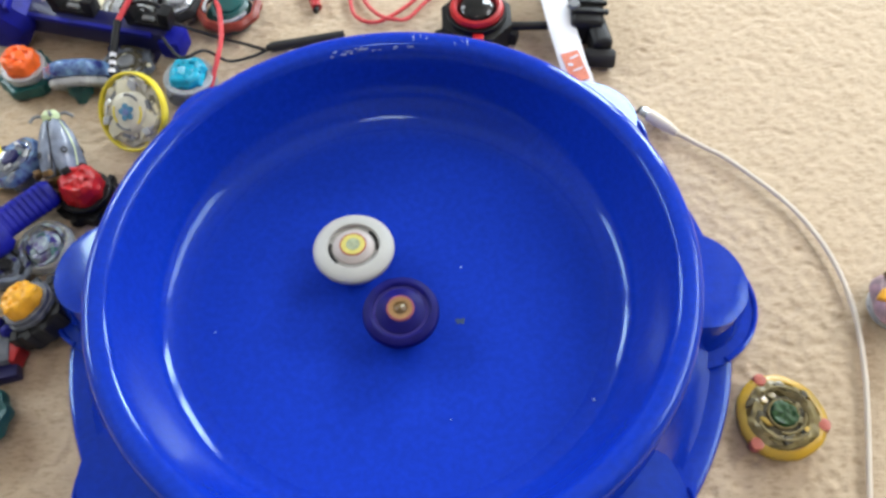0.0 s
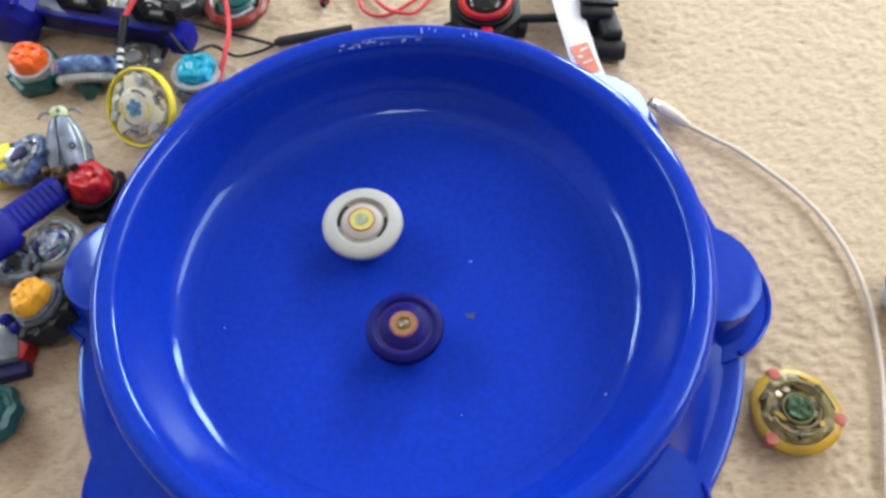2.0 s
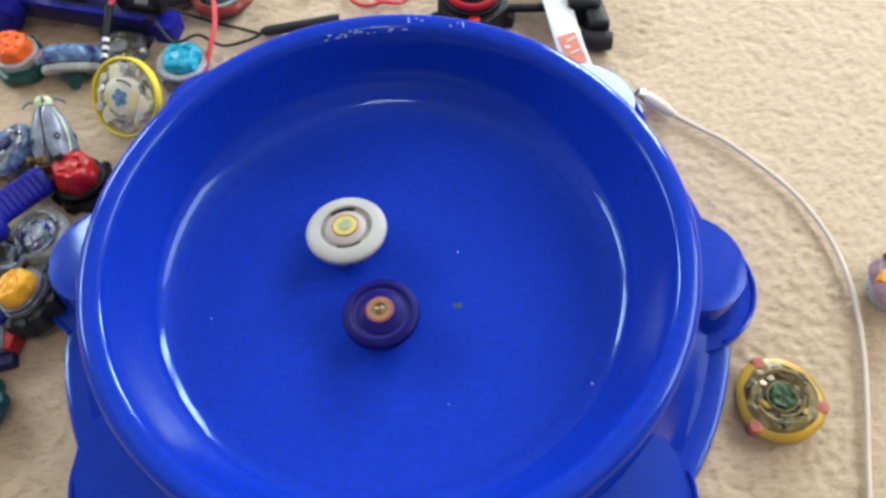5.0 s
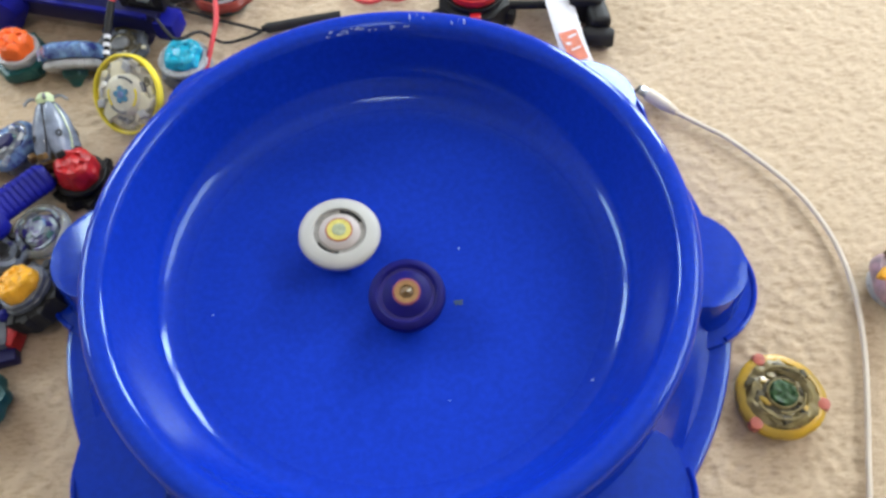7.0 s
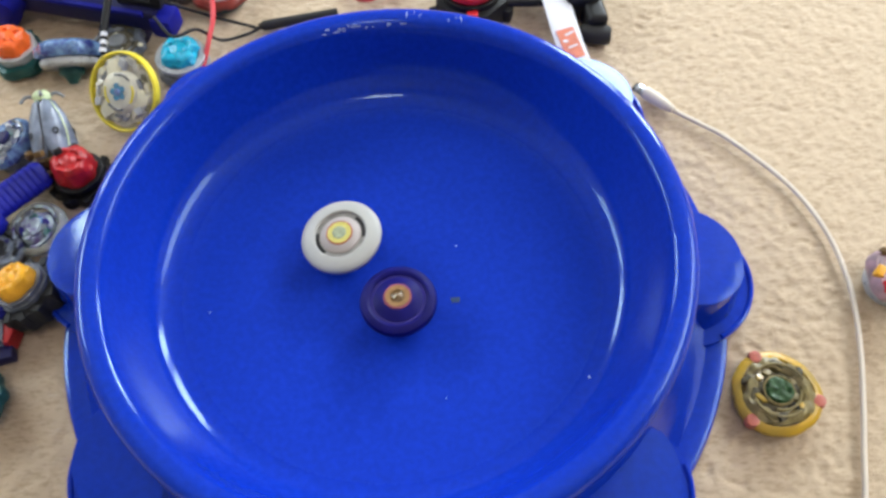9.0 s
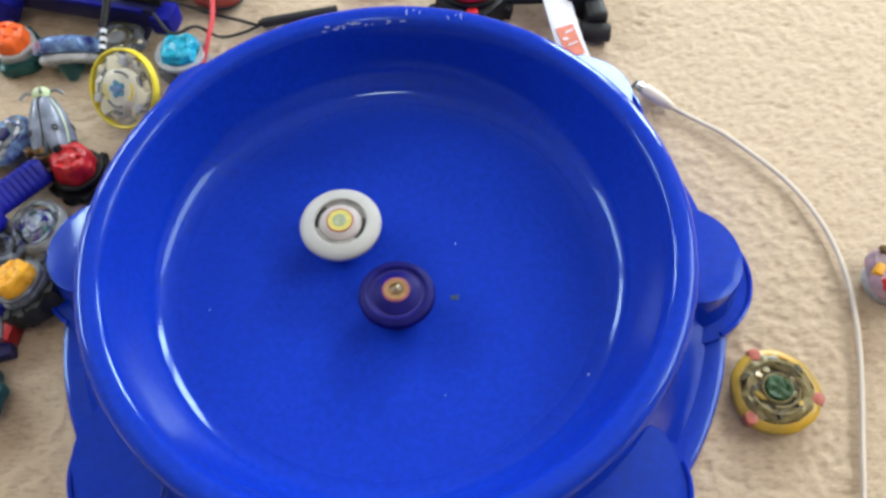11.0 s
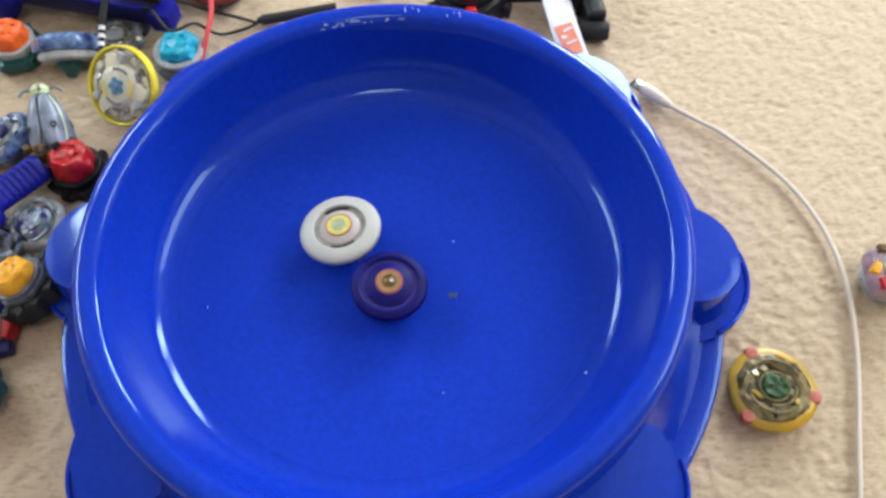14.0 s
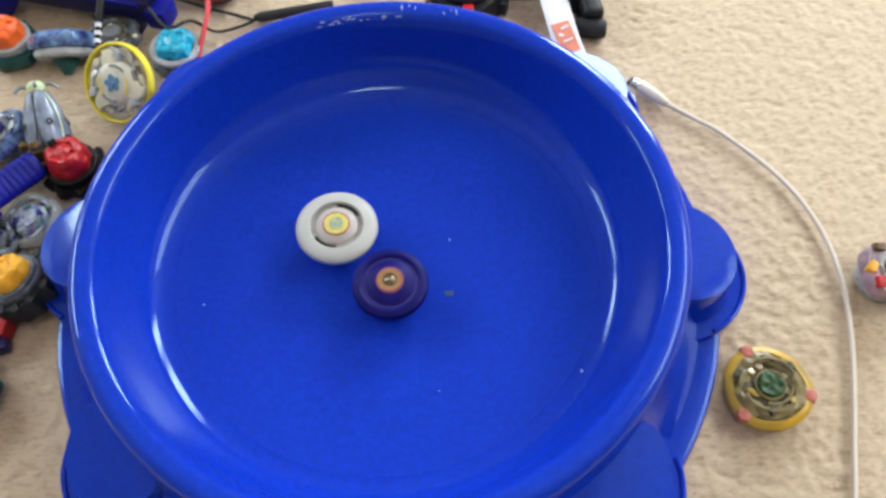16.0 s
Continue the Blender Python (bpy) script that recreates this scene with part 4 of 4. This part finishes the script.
# ---- the two spinning tops ----
def white_top():
    top = thing("spinning_top", pose(-0.0268, 0.0255, floor_z(-0.0268, 0.0255)), "white spinning top with a yellow hub label, spinning in the arena", "spinning top", "tops spinning in the arena")
    part("tip", lathe([(0, 0), (0.0022, 0.0004), (0.0032, 0.003), (0.0075, 0.0065), (0.0085, 0.0110), (0, 0.0110)], 32), GREY, top)
    part("weight_disc", ring_band(0.0080, 0.0215, 0.0110, 0.0150, 40), STEEL, top, "steel weight disc")
    part("blade_ring", lathe([(0.0160, 0.0160), (0.0232, 0.0160), (0.0250, 0.0182), (0.0257, 0.0204), (0.0256, 0.0218), (0.0250, 0.0227), (0.0225, 0.0238),
                              (0.0190, 0.0247), (0.0170, 0.0249), (0.0163, 0.0242)], 72, True), PEARL, top, "milky white outer ring")
    part("gap_floor", disc(0.0176, 0.0165, 0.0228, 48), GAP, top, "grey recess round the hub")
    part("core", lathe([(0, 0.0205), (0.0130, 0.0205), (0.0132, 0.0222), (0.0128, 0.0236), (0.0110, 0.0247), (0.0088, 0.0256), (0, 0.0256)], 56), PINKISH, top, "pinkish white hub")
    for a in (20, 200):
        bm = bmesh.new()
        for t in np.linspace(radians(a - 30), radians(a + 30), 14):
            bm.verts.new((0.0140 * math.cos(t), 0.0140 * math.sin(t), 0.0220))
            bm.verts.new((0.0159 * math.cos(t), 0.0159 * math.sin(t), 0.0220))
        v = list(bm.verts)
        faces = [bm.faces.new((v[i], v[i + 1], v[i + 3], v[i + 2])) for i in range(0, len(v) - 2, 2)]
        ext = bmesh.ops.extrude_face_region(bm, geom=faces)
        bmesh.ops.translate(bm, vec=(0, 0, 0.0012), verts=[g for g in ext["geom"] if isinstance(g, bmesh.types.BMVert)])
        part("slot", bm, BLACK, top, "dark slot")
    part("label_rim", ring_band(0.0076, 0.0084, 0.0250, 0.0264, 40, 0.0003), LABEL_RED, top, "red label edge")
    part("label", disc(0.0077, 0.0252, 0.0263, 40, 0.0003), LABEL_YELLOW, top, "yellow hub label")
    part("emblem", disc(0.0046, 0.0260, 0.0266, 9, 0.0002), LABEL_GREEN, top, "grey-green emblem")
    return top


def purple_top():
    top = thing("spinning_top", pose(0.0028, -0.0192, floor_z(0.0028, -0.0192)), "dark purple spinning top with an orange hub, spinning in the arena", "spinning top", "tops spinning in the arena")
    part("tip", lathe([(0, 0), (0.0018, 0.0004), (0.0030, 0.003), (0.0070, 0.0060), (0.0080, 0.0100), (0, 0.0100)], 32), BLACK, top)
    part("weight_disc", ring_band(0.0075, 0.0200, 0.0100, 0.0140, 40), PURPLE_DARK, top)
    part("blade_ring", lathe([(0.0170, 0.0148), (0.0216, 0.0148), (0.0230, 0.0170), (0.0233, 0.0192), (0.0227, 0.0212), (0.0210, 0.0224), (0.0188, 0.0228), (0.0172, 0.0218)], 72, True),
         PURPLE_PLASTIC, top, "translucent purple outer ring")
    part("recess", disc(0.0176, 0.0150, 0.0209, 48), PURPLE_DARK, top)
    part("core", lathe([(0, 0.0198), (0.0150, 0.0198), (0.0148, 0.0216), (0.0120, 0.0230), (0.0092, 0.0245), (0, 0.0245)], 48), PURPLE_PLASTIC, top)
    part("label_rim", ring_band(0.0070, 0.0086, 0.0240, 0.0253, 36, 0.0004), PINK_EDGE, top, "pink hub edge")
    part("label", lathe([(0.0044, 0.0240), (0.0072, 0.0240), (0.0072, 0.0256), (0.0044, 0.0254)], 36, True), COPPER, top, "orange hub label")
    part("hub_cone", lathe([(0, 0.0268), (0.0014, 0.0264), (0.0030, 0.0250), (0.0046, 0.0248), (0.0046, 0.0240), (0, 0.0240)], 24), BROWN, top, "brown hub cone")
    part("emblem", box(0.0030, 0.0007, 0.0006, pose(0.0012, 0.0008, 0.0264, 0, 0, 35), 0.0001, 1), CREAM, top)
    return top


white, purple = white_top(), purple_top()
# seconds, place of the tip, lean of the spindle
WHITE = [
    (0, -0.0268, 0.0255, 0.00, 0.05),
    (0.5, -0.0272, 0.0267, 0.02, 0.00),
    (1, -0.0268, 0.0235, 0.00, 0.00),
    (1.5, -0.0254, 0.0201, -0.02, -0.02),
    (1.6, -0.0246, 0.0198, 0.00, 0.00),
    (1.7, -0.0256, 0.0258, 0.00, 0.02),
    (1.8, -0.0260, 0.0318, 0.00, 0.00),
    (1.9, -0.0270, 0.0367, 0.00, -0.03),
    (2, -0.0273, 0.0402, 0.00, -0.05),
    (2.5, -0.0260, 0.0394, -0.03, -0.05),
    (3, -0.0257, 0.0378, -0.10, -0.05),
    (3.5, -0.0256, 0.0356, -0.14, 0.00),
    (4, -0.0268, 0.0327, -0.14, 0.05),
    (6.5, -0.0326, 0.0243, 0.06, 0.06),
    (7, -0.0339, 0.0234, 0.05, 0.00),
    (7.5, -0.0331, 0.0237, 0.00, 0.00),
    (8, -0.0324, 0.0221, -0.02, -0.02),
    (8.5, -0.0324, 0.0210, -0.10, -0.03),
    (9, -0.0309, 0.0196, -0.14, 0.00),
    (11.5, -0.0311, 0.0262, 0.02, -0.02),
    (12, -0.0308, 0.0241, 0.00, -0.03),
    (12.5, -0.0308, 0.0238, -0.06, -0.03),
    (13, -0.0309, 0.0224, -0.12, 0.00),
    (13.5, -0.0300, 0.0213, -0.12, 0.03),
    (14, -0.0301, 0.0211, -0.10, 0.10),
    (14.5, -0.0304, 0.0203, 0.02, 0.10),
    (15, -0.0315, 0.0209, 0.05, 0.06),
    (15.5, -0.0310, 0.0210, 0.02, 0.02),
    (16, -0.0299, 0.0208, 0.02, 0.00),
]
# seconds, place of the tip, lean of the spindle
PURPLE = [
    (0, 0.0028, -0.0192, 0.00, -0.03),
    (0.5, 0.0057, -0.0189, -0.08, -0.03),
    (1, 0.0036, -0.0197, -0.03, -0.10),
    (1.5, 0.0022, -0.0205, 0.00, 0.00),
    (1.6, 0.0019, -0.0225, -0.02, 0.03),
    (1.7, 0.0027, -0.0264, 0.00, 0.04),
    (1.8, 0.0029, -0.0302, -0.03, -0.03),
    (1.9, 0.0010, -0.0311, 0.00, -0.03),
    (2, -0.0009, -0.0330, -0.02, 0.01),
    (2.5, -0.0014, -0.0379, -0.02, 0.04),
    (3, -0.0047, -0.0391, -0.02, 0.01),
    (3.5, -0.0092, -0.0391, 0.04, 0.04),
    (4, -0.0115, -0.0366, 0.02, 0.04),
    (6.5, 0.0059, -0.0212, -0.06, -0.03),
    (7, 0.0078, -0.0204, 0.00, -0.10),
    (7.5, 0.0091, -0.0220, -0.03, -0.06),
    (8, 0.0076, -0.0247, -0.03, 0.00),
    (8.5, 0.0060, -0.0261, 0.03, 0.04),
    (9, 0.0043, -0.0256, -0.02, 0.04),
    (11.5, 0.0038, -0.0229, -0.02, 0.07),
    (12, 0.0034, -0.0232, -0.05, 0.04),
    (12.5, 0.0019, -0.0215, 0.01, 0.00),
    (13, 0.0013, -0.0216, 0.01, 0.03),
    (13.5, 0.0006, -0.0201, 0.07, -0.04),
    (14, 0.0005, -0.0186, 0.04, -0.00),
    (14.5, 0.0034, -0.0177, -0.02, -0.03),
    (15, 0.0030, -0.0177, 0.01, -0.03),
    (15.5, 0.0023, -0.0182, 0.04, -0.07),
    (16, 0.0034, -0.0189, 0.01, -0.03),
]



def spin_rows(keys, rate):
    """Rows every tenth of a second: the keys, joined smoothly, and a steady spin in degrees per second."""
    ts = np.array([k[0] for k in keys])
    cols = np.array([k[1:] for k in keys])
    slope = np.gradient(cols, ts, axis=0)
    rows = []
    for i in range(161):
        t = i / 10
        j = min(max(int(np.searchsorted(ts, t)), 1), len(ts) - 1)
        h = ts[j] - ts[j - 1]
        u = (t - ts[j - 1]) / h
        x, y, lx, ly = ((1 + 2 * u) * (1 - u) ** 2 * cols[j - 1] + u * (1 - u) ** 2 * h * slope[j - 1]
                        + u * u * (3 - 2 * u) * cols[j] + u * u * (u - 1) * h * slope[j])
        lean = Vector((0, 0, 1)).rotation_difference(Vector((lx, ly, 1)).normalized()).to_matrix().to_4x4()
        # the lean is about a point near the ring, as the tip stays on the floor
        rows.append((t, Matrix.Translation((x - 0.021 * lx, y - 0.021 * ly, floor_z(x, y))) @ lean @ pose(0, 0, 0, 0, 0, rate * t)))
    return rows


def motions():
    walk(white, spin_rows(WHITE, 700))
    walk(purple, spin_rows(PURPLE, -620))


motions()
